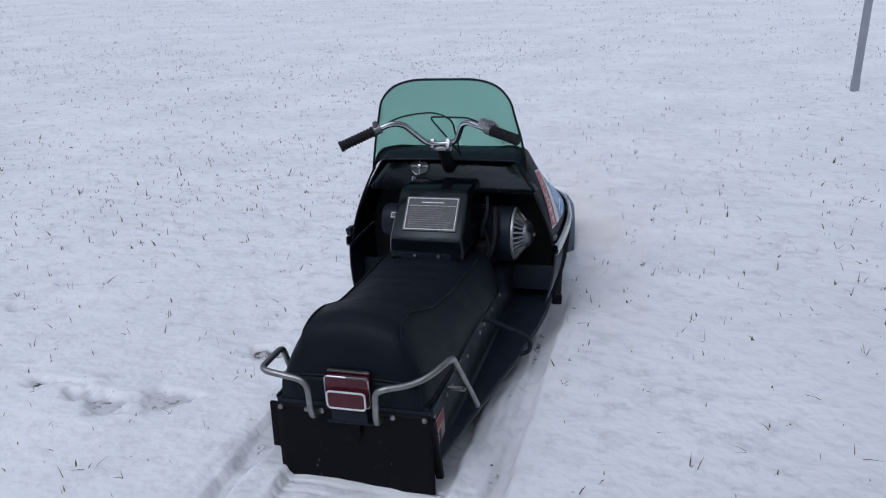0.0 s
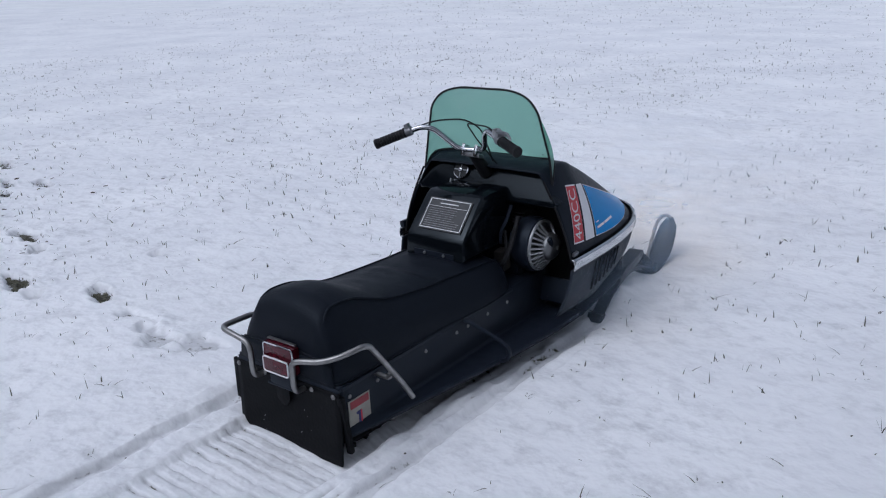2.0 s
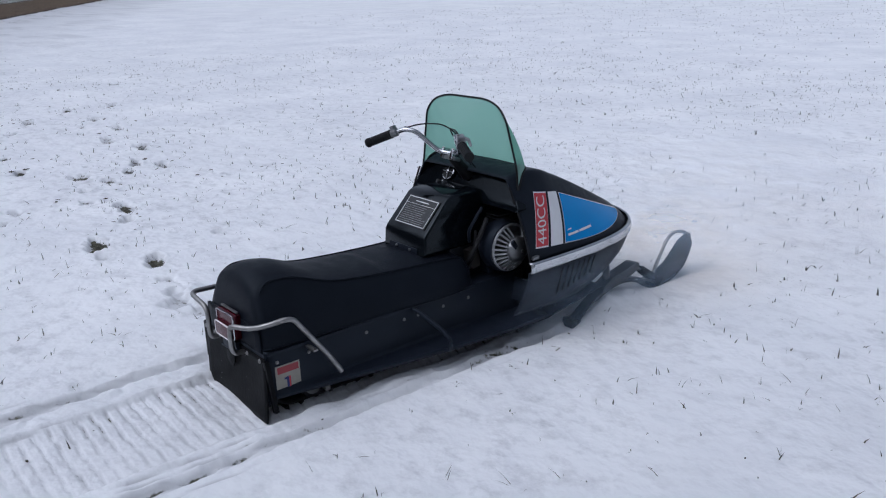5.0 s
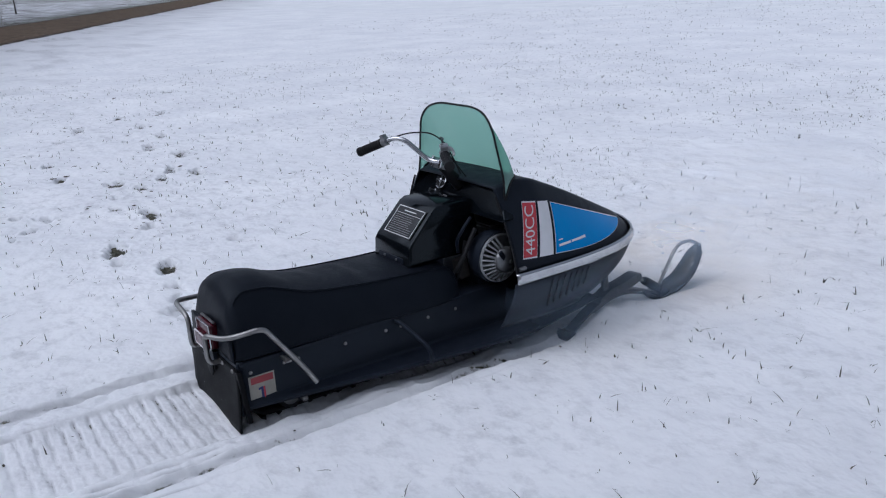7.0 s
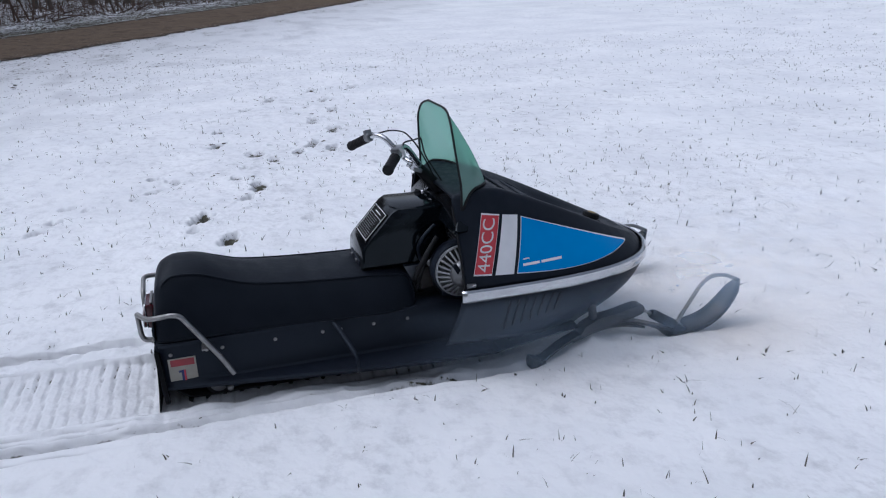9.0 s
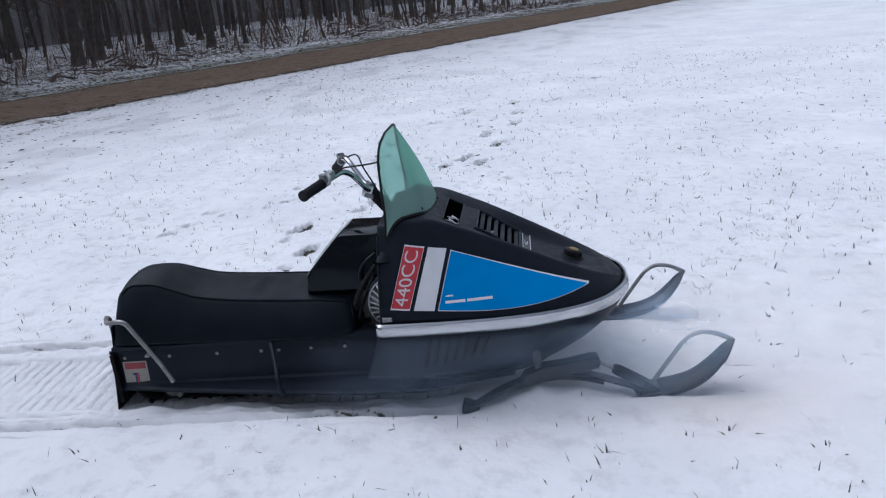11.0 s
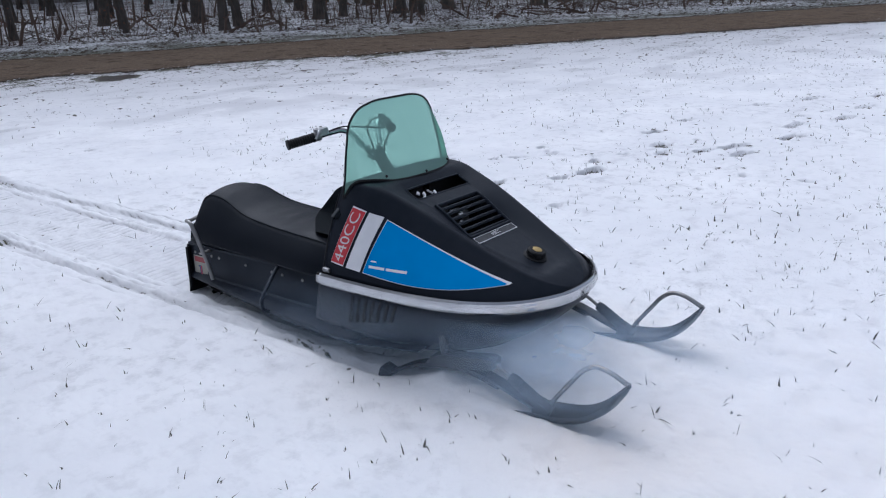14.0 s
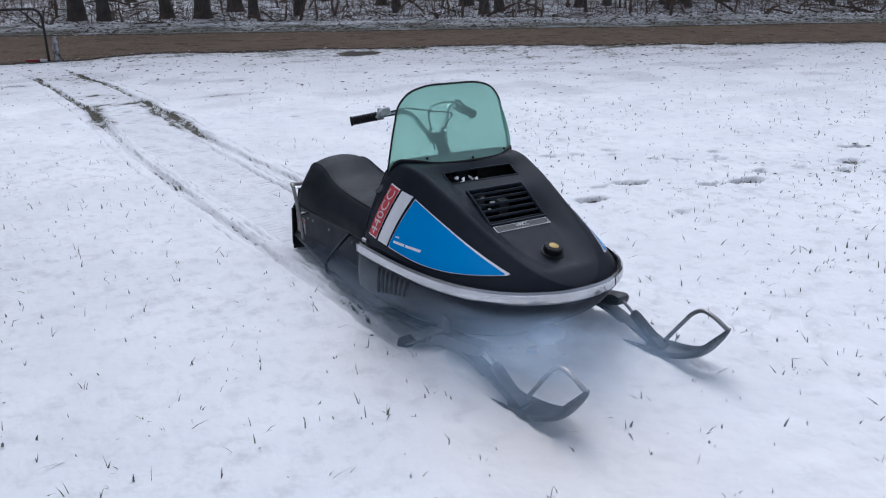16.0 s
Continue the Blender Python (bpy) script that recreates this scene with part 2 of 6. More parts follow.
def verge_material():
    """Leaf litter and frosted grass, half covered with thin snow."""
    m = bpy.data.materials.new("snowy_leaf_litter")
    m.use_nodes = True
    nt = m.node_tree
    b = nt.nodes["Principled BSDF"]
    pos = nt.nodes.new("ShaderNodeNewGeometry").outputs["Position"]
    grass = nt.nodes.new("ShaderNodeAttribute")
    grass.attribute_name = "grass"
    n1, n2, n3 = noise_node(nt, pos, 17, 9, 0.88), noise_node(nt, pos, 0.9, 5), noise_node(nt, pos, 40, 5, 0.7)
    litter = mix_colour(nt, ramp(nt, n3, 0.35, 0.65), (0.018, 0.013, 0.010), (0.095, 0.062, 0.042))
    green = mix_colour(nt, ramp(nt, n3, 0.35, 0.65), (0.040, 0.046, 0.030), (0.14, 0.15, 0.11))
    c = mix_colour(nt, grass.outputs["Fac"], litter, green)
    s = math_node(nt, "ADD", math_node(nt, "MULTIPLY", n1, 0.75), math_node(nt, "MULTIPLY", n2, 0.25))
    s = math_node(nt, "ADD", s, math_node(nt, "MULTIPLY", math_node(nt, "SUBTRACT", 0.45, grass.outputs["Fac"]), 0.05))
    white = mix_colour(nt, grass.outputs["Fac"], (0.80, 0.82, 0.84), (0.58, 0.61, 0.62))
    c = mix_colour(nt, ramp(nt, s, 0.475, 0.545), c, white)
    nt.links.new(c, b.inputs["Base Color"])
    b.inputs["Roughness"].default_value = 0.9
    bp = nt.nodes.new("ShaderNodeBump")
    bp.inputs["Strength"].default_value, bp.inputs["Distance"].default_value = 0.9, 0.06
    nt.links.new(n1, bp.inputs["Height"])
    nt.links.new(bp.outputs[0], b.inputs["Normal"])
    return m


def far_wood_material():
    m = bpy.data.materials.new("distant_bare_wood")
    m.use_nodes = True
    nt = m.node_tree
    b = nt.nodes["Principled BSDF"]
    pos = nt.nodes.new("ShaderNodeNewGeometry").outputs["Position"]
    st = nt.nodes.new("ShaderNodeMapping")
    st.inputs["Scale"].default_value = (1.4, 1.4, 0.12)
    nt.links.new(pos, st.inputs["Vector"])
    a, c = noise_node(nt, st.outputs[0], 1.6, 6, 0.7), noise_node(nt, pos, 1.2, 6, 0.7)
    col = mix_colour(nt, ramp(nt, a, 0.4, 0.6), (0.10, 0.085, 0.078), (0.33, 0.31, 0.30))
    low = mix_colour(nt, ramp(nt, c, 0.55, 0.75), col, (0.60, 0.60, 0.61))
    up = nt.nodes.new("ShaderNodeSeparateXYZ")
    nt.links.new(pos, up.inputs[0])
    high = mix_colour(nt, ramp(nt, a, 0.4, 0.6), (0.030, 0.024, 0.021), (0.085, 0.068, 0.058))
    nt.links.new(mix_colour(nt, ramp(nt, up.outputs[2], 2.0, 6.0), low, high), b.inputs["Base Color"])
    b.inputs["Roughness"].default_value = 1.0
    b.inputs["Specular IOR Level"].default_value = 0.0
    return m


FAR_WOOD = far_wood_material()
SNOW, GRAVEL, VERGE = snow_material(), gravel_material(), verge_material()


# ---- building helpers ----
def spline(xs, ys):
    """A smooth curve through the knots, as a function of x."""
    xs, ys = np.asarray(xs, float), np.asarray(ys, float)
    d = np.diff(ys) / np.diff(xs)
    t = np.concatenate(([d[0]], (d[:-1] + d[1:]) / 2, [d[-1]]))
    t[1:-1][d[:-1] * d[1:] <= 0] = 0

    def f(x):
        x = np.clip(x, xs[0], xs[-1])
        i = np.clip(np.searchsorted(xs, x) - 1, 0, len(xs) - 2)
        h = xs[i + 1] - xs[i]
        s = (x - xs[i]) / h
        return ((2 * s**3 - 3 * s**2 + 1) * ys[i] + (s**3 - 2 * s**2 + s) * h * t[i]
                + (3 * s**2 - 2 * s**3) * ys[i + 1] + (s**3 - s**2) * h * t[i + 1])
    return f


def smooth(points, n):
    """n points on a soft curve through the given ones, evenly along its length."""
    p = np.asarray(points, float)
    s = np.concatenate(([0], np.cumsum(np.linalg.norm(np.diff(p, axis=0), axis=1))))
    u = np.linspace(0, s[-1], n)
    return np.stack([spline(s, p[:, k])(u) for k in range(p.shape[1])], 1)


def rounded(points, radius, steps=5):
    """A polyline with its corners rounded, like bent tube."""
    p = [Vector(q) for q in points]
    out = [p[0]]
    for a, b, c in zip(p, p[1:], p[2:]):
        r = min(radius, (a - b).length * 0.49, (c - b).length * 0.49)
        s, e = b + (a - b).normalized() * r, b + (c - b).normalized() * r
        for k in range(steps + 1):
            t = k / steps
            out.append(s * (1 - t) ** 2 + b * 2 * t * (1 - t) + e * t**2)
    return out + [p[-1]]


def tube(points, radius, sides=10, bm=None, closed=False):
    """A round bar along the points; radius may be one number or one for each point."""
    bm = bm or bmesh.new()
    p = [Vector(q) for q in points]
    n = len(p)
    rs = radius if hasattr(radius, "__len__") else [radius] * n
    rings, up = [], None
    for i in range(n):
        a, b = (p[i - 1], p[(i + 1) % n]) if closed else (p[max(i - 1, 0)], p[min(i + 1, n - 1)])
        d = (b - a).normalized()
        if up is None:
            up = d.orthogonal().normalized()
        up = (up - d * up.dot(d)).normalized()
        side = d.cross(up)
        rings.append([bm.verts.new(p[i] + (up * math.cos(t) + side * math.sin(t)) * rs[i])
                      for t in [2 * math.pi * k / sides for k in range(sides)]])
    for i in range(n if closed else n - 1):
        a, b = rings[i], rings[(i + 1) % n]
        for k in range(sides):
            bm.faces.new((a[k], a[(k + 1) % sides], b[(k + 1) % sides], b[k]))
    if not closed:
        bm.faces.new(rings[0][::-1])
        bm.faces.new(rings[-1])
    return bm


def grid(rows, bm=None, keep=None, close=False):
    """A sheet through rows of points; keep(i, j) may leave cells out."""
    bm = bm or bmesh.new()
    v = [[bm.verts.new(q) for q in r] for r in rows]
    for i in range(len(v) - 1):
        m = len(v[i])
        for j in range(m if close else m - 1):
            if keep is None or keep(i, j):
                bm.faces.new((v[i][j], v[i][(j + 1) % m], v[i + 1][(j + 1) % m], v[i + 1][j]))
    return bm


def box(sx, sy, sz, m=None, bevel=0.0, bm=None, segments=2):
    """A box about its centre, its edges rounded, at the pose m."""
    b = bmesh.new()
    bmesh.ops.create_cube(b, size=1)
    bmesh.ops.scale(b, vec=(sx, sy, sz), verts=b.verts)
    if bevel:
        bmesh.ops.bevel(b, geom=b.edges[:], offset=bevel, segments=segments, profile=0.7, affect="EDGES")
    if m is not None:
        b.transform(m)
    return merge(bm, b)


def merge(bm, b):
    if bm is None:
        return b
    me = bpy.data.meshes.new("scratch")
    b.to_mesh(me)
    b.free()
    bm.from_mesh(me)
    bpy.data.meshes.remove(me)
    return bm


def lathe(profile, m=None, sides=24, bm=None):
    """A turned form: profile rows of (radius, height) about z, at the pose m."""
    b = bmesh.new()
    rows = [[(r * math.cos(a), r * math.sin(a), z) for a in [2 * math.pi * k / sides for k in range(sides)]] for r, z in profile]
    grid(rows, b, close=True)
    b.verts.ensure_lookup_table()
    if profile[0][0] > 1e-5:
        b.faces.new([b.verts[k] for k in range(sides)][::-1])
    if profile[-1][0] > 1e-5:
        n = len(b.verts)
        b.faces.new([b.verts[n - sides + k] for k in range(sides)])
    bmesh.ops.remove_doubles(b, verts=b.verts, dist=1e-6)
    if m is not None:
        b.transform(m)
    return merge(bm, b)


def prism(outline, axis, lo, hi, bevel=0.0, bm=None, segments=2):
    """An outline in the plane across an axis ('x', 'y' or 'z'), drawn out from lo to hi."""
    b = bmesh.new()
    place = {"x": lambda a, c, h: (h, a, c), "y": lambda a, c, h: (a, h, c), "z": lambda a, c, h: (a, c, h)}[axis]
    f = b.faces.new([b.verts.new(place(a, c, lo)) for a, c in outline])
    top = bmesh.ops.extrude_face_region(b, geom=[f])["geom"]
    d = Vector(place(0, 0, hi - lo))
    bmesh.ops.translate(b, vec=d, verts=[g for g in top if isinstance(g, bmesh.types.BMVert)])
    if bevel:
        bmesh.ops.bevel(b, geom=b.edges[:], offset=bevel, segments=segments, profile=0.7, affect="EDGES")
    return merge(bm, b)


def mesh_of(name, bm, mat, soft=True, sharp=35):
    bmesh.ops.recalc_face_normals(bm, faces=bm.faces)
    me = bpy.data.meshes.new(name)
    bm.to_mesh(me)
    bm.free()
    me.materials.append(mat)
    if soft:
        me.shade_smooth()
        me.set_sharp_from_angle(angle=radians(sharp))
    return me


def part(name, bm, mat, parent=None, label="", sharp=35, thick=0.0):
    """One mesh object, as a part of a thing or of a part."""
    ob = new(name, mesh_of(name, bm, mat, True, sharp))
    if parent is not None:
        ob.parent = parent
    if thick:
        s = ob.modifiers.new("thickness", "SOLIDIFY")
        s.thickness, s.offset = thick, -1
    return tagged(ob, label)


def lettering(name, text, size, mat, place, parent, label=""):
    """Flat letters in the built-in font; place(u, v) lays each point on its surface."""
    cu = bpy.data.curves.new(name, "FONT")
    cu.body, cu.size, cu.align_x, cu.align_y = text, size, "CENTER", "CENTER"
    ob = new("lettering_scratch", cu)
    dg = bpy.context.evaluated_depsgraph_get()
    me = bpy.data.meshes.new_from_object(ob.evaluated_get(dg))
    bpy.data.objects.remove(ob)
    for v in me.vertices:
        v.co = place(v.co.x, v.co.y)
    me.materials.clear()
    me.materials.append(mat)
    o = new(name, me)
    o.parent = parent
    return tagged(o, label)


# ---- the ground: one sheet of snow, with the trail that the machine has pressed into it ----
BASE = (-0.82, 1.82)
HEADING, LEANING = 3.8, -1.5
CH, SH = math.cos(radians(HEADING)), math.sin(radians(HEADING))
ROAD_N = np.array([math.cos(4.279), math.sin(4.279)])
ROAD_M = np.array([-ROAD_N[1], ROAD_N[0]])
ROAD_NEAR, ROAD_FAR, WOOD = 8.45, 12.4, 16.2


def lie(x, y):
    return 0.0755 + 0.0093 * x - 0.0114 * y


def wave(x, y, seed):
    """Smooth lumpy noise on a hashed lattice, about -1 to 1."""
    x, y = np.broadcast_arrays(np.asarray(x, float), np.asarray(y, float))
    out = 0
    for f, amp in ((1.7, 0.95), (3.6, 0.45)):
        u, v = x * f + seed * 7.31, y * f - seed * 3.77
        i, j = np.floor(u).astype(np.int64), np.floor(v).astype(np.int64)
        s, t = u - i, v - j
        s, t = s * s * s * (s * (s * 6 - 15) + 10), t * t * t * (t * (t * 6 - 15) + 10)

        def corner(a, b):
            k = (a * 374761393 + b * 668265263 + seed * 69069 + 12345) & 0xFFFFFFFF
            k = ((k ^ (k >> 13)) * 1274126177) & 0xFFFFFFFF
            return ((k ^ (k >> 16)) & 0xFFFF) / 32767.5 - 1
        low = corner(i, j) * (1 - s) + corner(i + 1, j) * s
        high = corner(i, j + 1) * (1 - s) + corner(i + 1, j + 1) * s
        out = out + amp * (low * (1 - t) + high * t)
    return out


def step(v, lo, hi):
    t = np.clip((v - lo) / (hi - lo), 0, 1)
    return t * t * (3 - 2 * t)


def on_ground(n, m):
    p = ROAD_N * n + ROAD_M * m
    return p[0], p[1], lie(p[0], p[1])


# boot prints of somebody who walked off past the post: x, y, length, width, how bare
STEPS_NEAR = [(-5.09, 2.69, 0.34, 0.1, 0.32), (-4.85, 2.84, 0.26, 0.1, 0.32), (-4.85, 2.2, 0.24, 0.2, 0.38), (-4.54, 2.33, 0.2, 0.13, 0.36),
              (-4.8, 2.56, 0.18, 0.1, 0.4), (-4.34, 2.1, 0.15, 0.1, 0.3), (-4.01, 2.05, 0.15, 0.1, 0.28), (-3.67, 2.2, 0.34, 0.14, 0.56),
              (-2.97, 1.86, 0.27, 0.12, 0.56), (-2.48, 2.03, 0.23, 0.11, 0.6), (-2.16, 1.98, 0.15, 0.12, 0.23), (-1.88, 1.95, 0.28, 0.15, 0.16),
              (-2.73, 1.82, 0.15, 0.1, 0.22)]
STEPS_FAR = [(-10.45, 3.95, 0.34, 0.18, 0.56), (-8.5, 3.42, 0.33, 0.12, 0.36), (-8.37, 2.9, 0.34, 0.13, 0.47), (-7.57, 2.98, 0.34, 0.12, 0.36),
             (-6.78, 3.02, 0.34, 0.13, 0.4), (-7.77, 2.36, 0.26, 0.12, 0.31), (-7.17, 2.1, 0.17, 0.12, 0.41), (-6.23, 2.77, 0.34, 0.13, 0.31),
             (-5.7, 2.93, 0.34, 0.14, 0.38), (-5.97, 1.84, 0.22, 0.12, 0.47), (-5.33, 1.85, 0.26, 0.11, 0.5)]
# scuffs beside them: x, y, turn in degrees, length, how bare
SCUFFS = [(-1.64, 2.0, 172, 0.3, 0.20), (-1.47, 2.43, 200, 0.26, 0.34), (-6.59, 1.78, 80, 0.16, 0.3), (-3.81, 1.48, 140, 0.2, 0.5),
          (-3.64, 1.35, 140, 0.15, 0.4), (-4.05, 1.6, 148, 0.3, 0.16), (-3.23, 0.92, 150, 0.2, 0.34), (-3.56, 0.94, 140, 0.22, 0.16),
          (-3.45, 1.06, 150, 0.18, 0.18), (-3.04, 0.86, 140, 0.22, 0.2), (-4.2, 1.42, 140, 0.16, 0.28), (-3.66, 3.05, 60, 0.1, 0.54),
          (-2.78, 2.5, 120, 0.16, 0.28), (-4.3, 3.54, 80, 0.14, 0.42), (-3.37, 2.13, 150, 0.18, 0.22), (-11.36, 4.5, 60, 0.3, 0.42)]
PRINTS = [(x, y, 165 + 12 * math.sin(37 * x), a, b, bare) for x, y, a, b, bare in STEPS_NEAR + STEPS_FAR]
PRINTS += [(x, y, turn, 0.68 * a, 0.49 * a, bare) for x, y, turn, a, bare in SCUFFS]


rnd = random.Random(77)
for k in range(7):
    PRINTS.append((rnd.uniform(-9.0, -4.2), rnd.gauss(2.6, 0.8), rnd.uniform(0, 180), rnd.uniform(0.06, 0.10), rnd.uniform(0.04, 0.07), rnd.choice((0.2, 0.3, 0.4))))
for k in range(26):
    PRINTS.append((rnd.uniform(-7.0, 0.8), rnd.uniform(-6.2, -1.0), rnd.uniform(150, 210), rnd.uniform(0.06, 0.11), rnd.uniform(0.04, 0.08), rnd.uniform(0.35, 0.6)))
TRACK_R = spline([-9, -8, -6.6, -5.6, -4.8, -4.3, -3.6, -2.7, -1.5, 0, 1.4], [0.42, 0.27, 0.23, 0.22, 0.25, 0.30, 0.34, 0.40, 0.41, 0.415, 0.405])
TRACK_L = spline([-9, -7.8, -6.9, -5.3, -4.1, -3.3, -2.7, -2.2, -1, 0, 1.4], [-0.20, -0.29, -0.38, -0.39, -0.38, -0.32, -0.30, -0.30, -0.33, -0.355, -0.36])


def shape_ground(x, y):
    """Height and bareness of the snow at arrays of places; bareness also carries some painted shade."""
    n = ROAD_N[0] * x + ROAD_N[1] * y
    calm = 1 - step(n, 4.5, 7.6)
    calm = calm * (1 - step(np.hypot(x + 1, y - 2), 14, 30))
    z = lie(x, y) + calm * (0.012 * wave(x * 0.45, y * 0.45, 1) + 0.0045 * wave(x * 1.7, y * 1.7, 2) + 0.0045 * wave(x * 5, y * 5, 3))
    bare = 0.0 * x
    u, v = x - BASE[0], y - BASE[1]
    lx, ly = CH * u + SH * v, -SH * u + CH * v
    right, left = TRACK_R(ly), TRACK_L(ly)
    cx = (right + left) / 2
    trail = step(ly, -9.4, -8.2)
    behind = (1 - step(ly, 1.25, 1.42)) * trail
    near_flap = step(ly, -0.22, -0.06)
    soft = 0.010 * wave(lx * 2.2, ly * 2.2, 5) * (1 - near_flap)
    # the belt's bed, with a bar pressed across it every five centimetres
    wide = 0.226 + 0.012 * near_flap
    inside = step(lx - cx, -wide - 0.014 + soft, -wide + soft) * (1 - step(lx - cx, wide + soft, wide + 0.014 + soft))
    bars = np.abs(((ly + 0.0025 * wave(lx * 1.2, ly * 0.4, 7) + 0.0012 * wave(lx * 9, ly * 9, 37)) / 0.049) % 1 - 0.5) * 2
    worn = 0.55 + 0.45 * step(wave(lx * 1.1, ly * 1.1, 8), -0.6, 0.3)
    broken = 1 - 0.8 * np.exp(-((np.abs(lx - cx) - 0.072) / 0.010) ** 2)
    groove = step(bars, 0.76, 0.92) * worn * broken
    rim = np.exp(-((np.abs(lx - cx) - 0.262) / 0.016) ** 2)
    z = z - behind * inside * (0.5 + 0.5 * step(ly, -3.2, -1.2)) * (0.013 + 0.0105 * groove + 0.0012 * wave(lx * 8, ly * 8, 38) + 0.020 * near_flap) + behind * rim * (1 - near_flap) * (0.003 + 0.006 * wave(lx * 4, ly * 4, 9))
    z = z + behind * np.exp(-((np.abs(lx - cx) - 0.34) / 0.10) ** 2) * (0.006 * wave(lx * 9, ly * 9, 35) + 0.003 * wave(lx * 18, ly * 18, 36))
    # the bed's base grey paints in the flap's shade along with dirt
    bare = bare + behind * inside * (0.08 + 0.44 * groove * step(wave(lx * 4, ly * 9, 28), -0.3, 0.4))
    for c, w, deep in ((-0.236, 0.006, 0.012), (-0.292, 0.006, 0.010), (0.240, 0.006, 0.012), (0.288, 0.006, 0.009), (-0.462, 0.006, 0.008), (0.470, 0.005, 0.010), (0.325, 0.006, 0.008), (0.355, 0.005, 0.006)):
        line = np.exp(-((lx - cx - c - 0.012 * wave(lx * 0.0 + c * 9, ly * 0.6, 17)) / w) ** 2) * (1 - step(ly, 0.9, 1.3)) * step(wave(lx * 0.3 + c * 3, ly * 0.5, 18), -0.7, -0.2) * trail
        z = z - line * deep
        bare = bare + 0.46 * (1 - 0.5 * step(ly, -0.1, 0.2)) * line * step(wave(lx * 1.5, ly * 2.4 + c, 19), -0.3, 0.3)
    # the ruts of the two skis
    for side, c in ((-1, left), (1, right)):
        ends = (1 - step(ly, 1.34, 1.5)) * trail
        w = 0.030 + 0.010 * wave(lx * 0.01 + side, ly * 1.6, 11)
        rut = (1 - step(np.abs(lx - c), w, w + 0.010)) * ends
        edge = np.exp(-((np.abs(lx - c) - w - 0.002) / 0.006) ** 2) * ends
        lip = np.exp(-((lx - c - side * 0.095) / 0.024) ** 2) * ends
        z = z - rut * (0.026 + 0.006 * wave(lx * 4, ly * 4, 15)) + lip * (0.003 + 0.006 * wave(lx * 3, ly * 3, 16))
        bare = bare + rut * (0.10 + 0.10 * step(wave(lx * 1.2, ly * 1.2, 12 + side), 0, 0.7)) + 0.44 * edge * (1 - 0.7 * step(ly, -0.2, 0.2)) * step(wave(lx * 1.5, ly * 2.6, 22 + side), -0.3, 0.3)
        seam = np.exp(-((lx - c - 0.010 * wave(lx * 0 + side, ly * 1.1, 33)) / 0.012) ** 2) * ends * (1 - 0.6 * step(ly, -0.8, -0.2))
        bare = bare + 0.26 * seam * step(wave(lx * 2, ly * 1.2, 34 + side), -0.35, 0.3)
        # the loose bank under the running board
        bank = np.exp(-((lx - side * 0.315) / 0.045) ** 2) * step(ly, 0.0, 0.12) * (1 - step(ly, 1.05, 1.2))
        z = z + bank * (0.002 + 0.010 * wave(lx * 5, ly * 5, 31))
        # packed, greyer snow dished out between the belt and the ski's rut
        dish = step(np.abs(lx), 0.19, 0.25) * (1 - step(np.abs(lx) + 0.02 * wave(lx * 2, ly * 3, 47), 0.36, 0.45)) * step(ly, -0.12, 0.05) * (1 - step(ly, 1.2, 1.42)) * (lx * side > 0)
        z = z - dish * (0.016 + 0.006 * wave(lx * 6, ly * 4, 48))
        bare = bare + dish * (0.13 + 0.10 * step(wave(lx * 5, ly * 3, 49), -0.1, 0.6))
        # the turf laid open by the skis
        lo, hi = (4.0, 5.2) if side > 0 else (3.1, 5.2)
        open_turf = step(-ly, lo - 0.6, lo + 0.5) * (1 - step(-ly, hi - 0.4, hi + 0.6))
        scar = step(-ly, lo, lo + 0.3) * (1 - step(-ly, 7.4, 8.8))
        band = 1 - step(np.abs(lx - c + 0.03 * side) + 0.05 * wave(lx * 4, ly * 3, 24), 0.05, 0.15)
        thin = 1 - step(np.abs(lx - c) + 0.02 * wave(lx * 5, ly * 5, 25), 0.02, 0.05)
        bare = bare + trail * (0.50 * open_turf * band + 0.27 * scar * thin)
        # snow heaped on the ski behind its spring
        z = z + 0.046 * np.exp(-((lx - 0.362 * side + 0.01) / 0.085) ** 2 - ((ly - 1.70) / 0.17) ** 4) * (1 + 0.35 * wave(lx * 6, ly * 6, 14))
        # the ski presses its own bed
        keel = side * 0.362 - 0.005 - 0.0802 * (ly - 1.68)
        z = z - 0.026 * (1 - step(np.abs(lx - keel), 0.046, 0.060)) * step(ly, 1.96, 2.04) * (1 - step(ly, 2.2, 2.32))
        # the snow that the ski pushes aside
        z = z + (0.008 + 0.006 * wave(lx * 4, ly * 4, 29)) * np.exp(-((np.abs(lx - 0.352 * side + (ly - 1.7) * 0.08) - 0.075) / 0.03) ** 2) * step(ly, 1.7, 1.85) * (1 - step(ly, 2.1, 2.25))
    patchy = np.where((ly < -2.2) & (np.abs(lx) < 0.9), 0.66 + 0.26 * wave(lx * 5, ly * 3, 46), 9.0)
    bare = np.minimum(bare, patchy)
    rough = 0.46 * wave(x * 5, y * 5, 20) + 0.38 * wave(x * 14, y * 14, 21)
    tear = step(wave(x * 6, y * 6, 26), -0.3, 0.5)
    for px, py, turn, length, width, level in PRINTS:
        open_, reach = 0.20 + 1.10 * (level - 0.1), length * 0.9
        here = (np.abs(x - px) < reach) & (np.abs(y - py) < reach)
        if not here.any():
            continue
        a, u, v = radians(turn), x[here] - px, y[here] - py
        du, dv = u * math.cos(a) + v * math.sin(a), -u * math.sin(a) + v * math.cos(a)
        waist = 1 - 0.22 * np.exp(-((du / length + 0.08) / 0.16) ** 2)
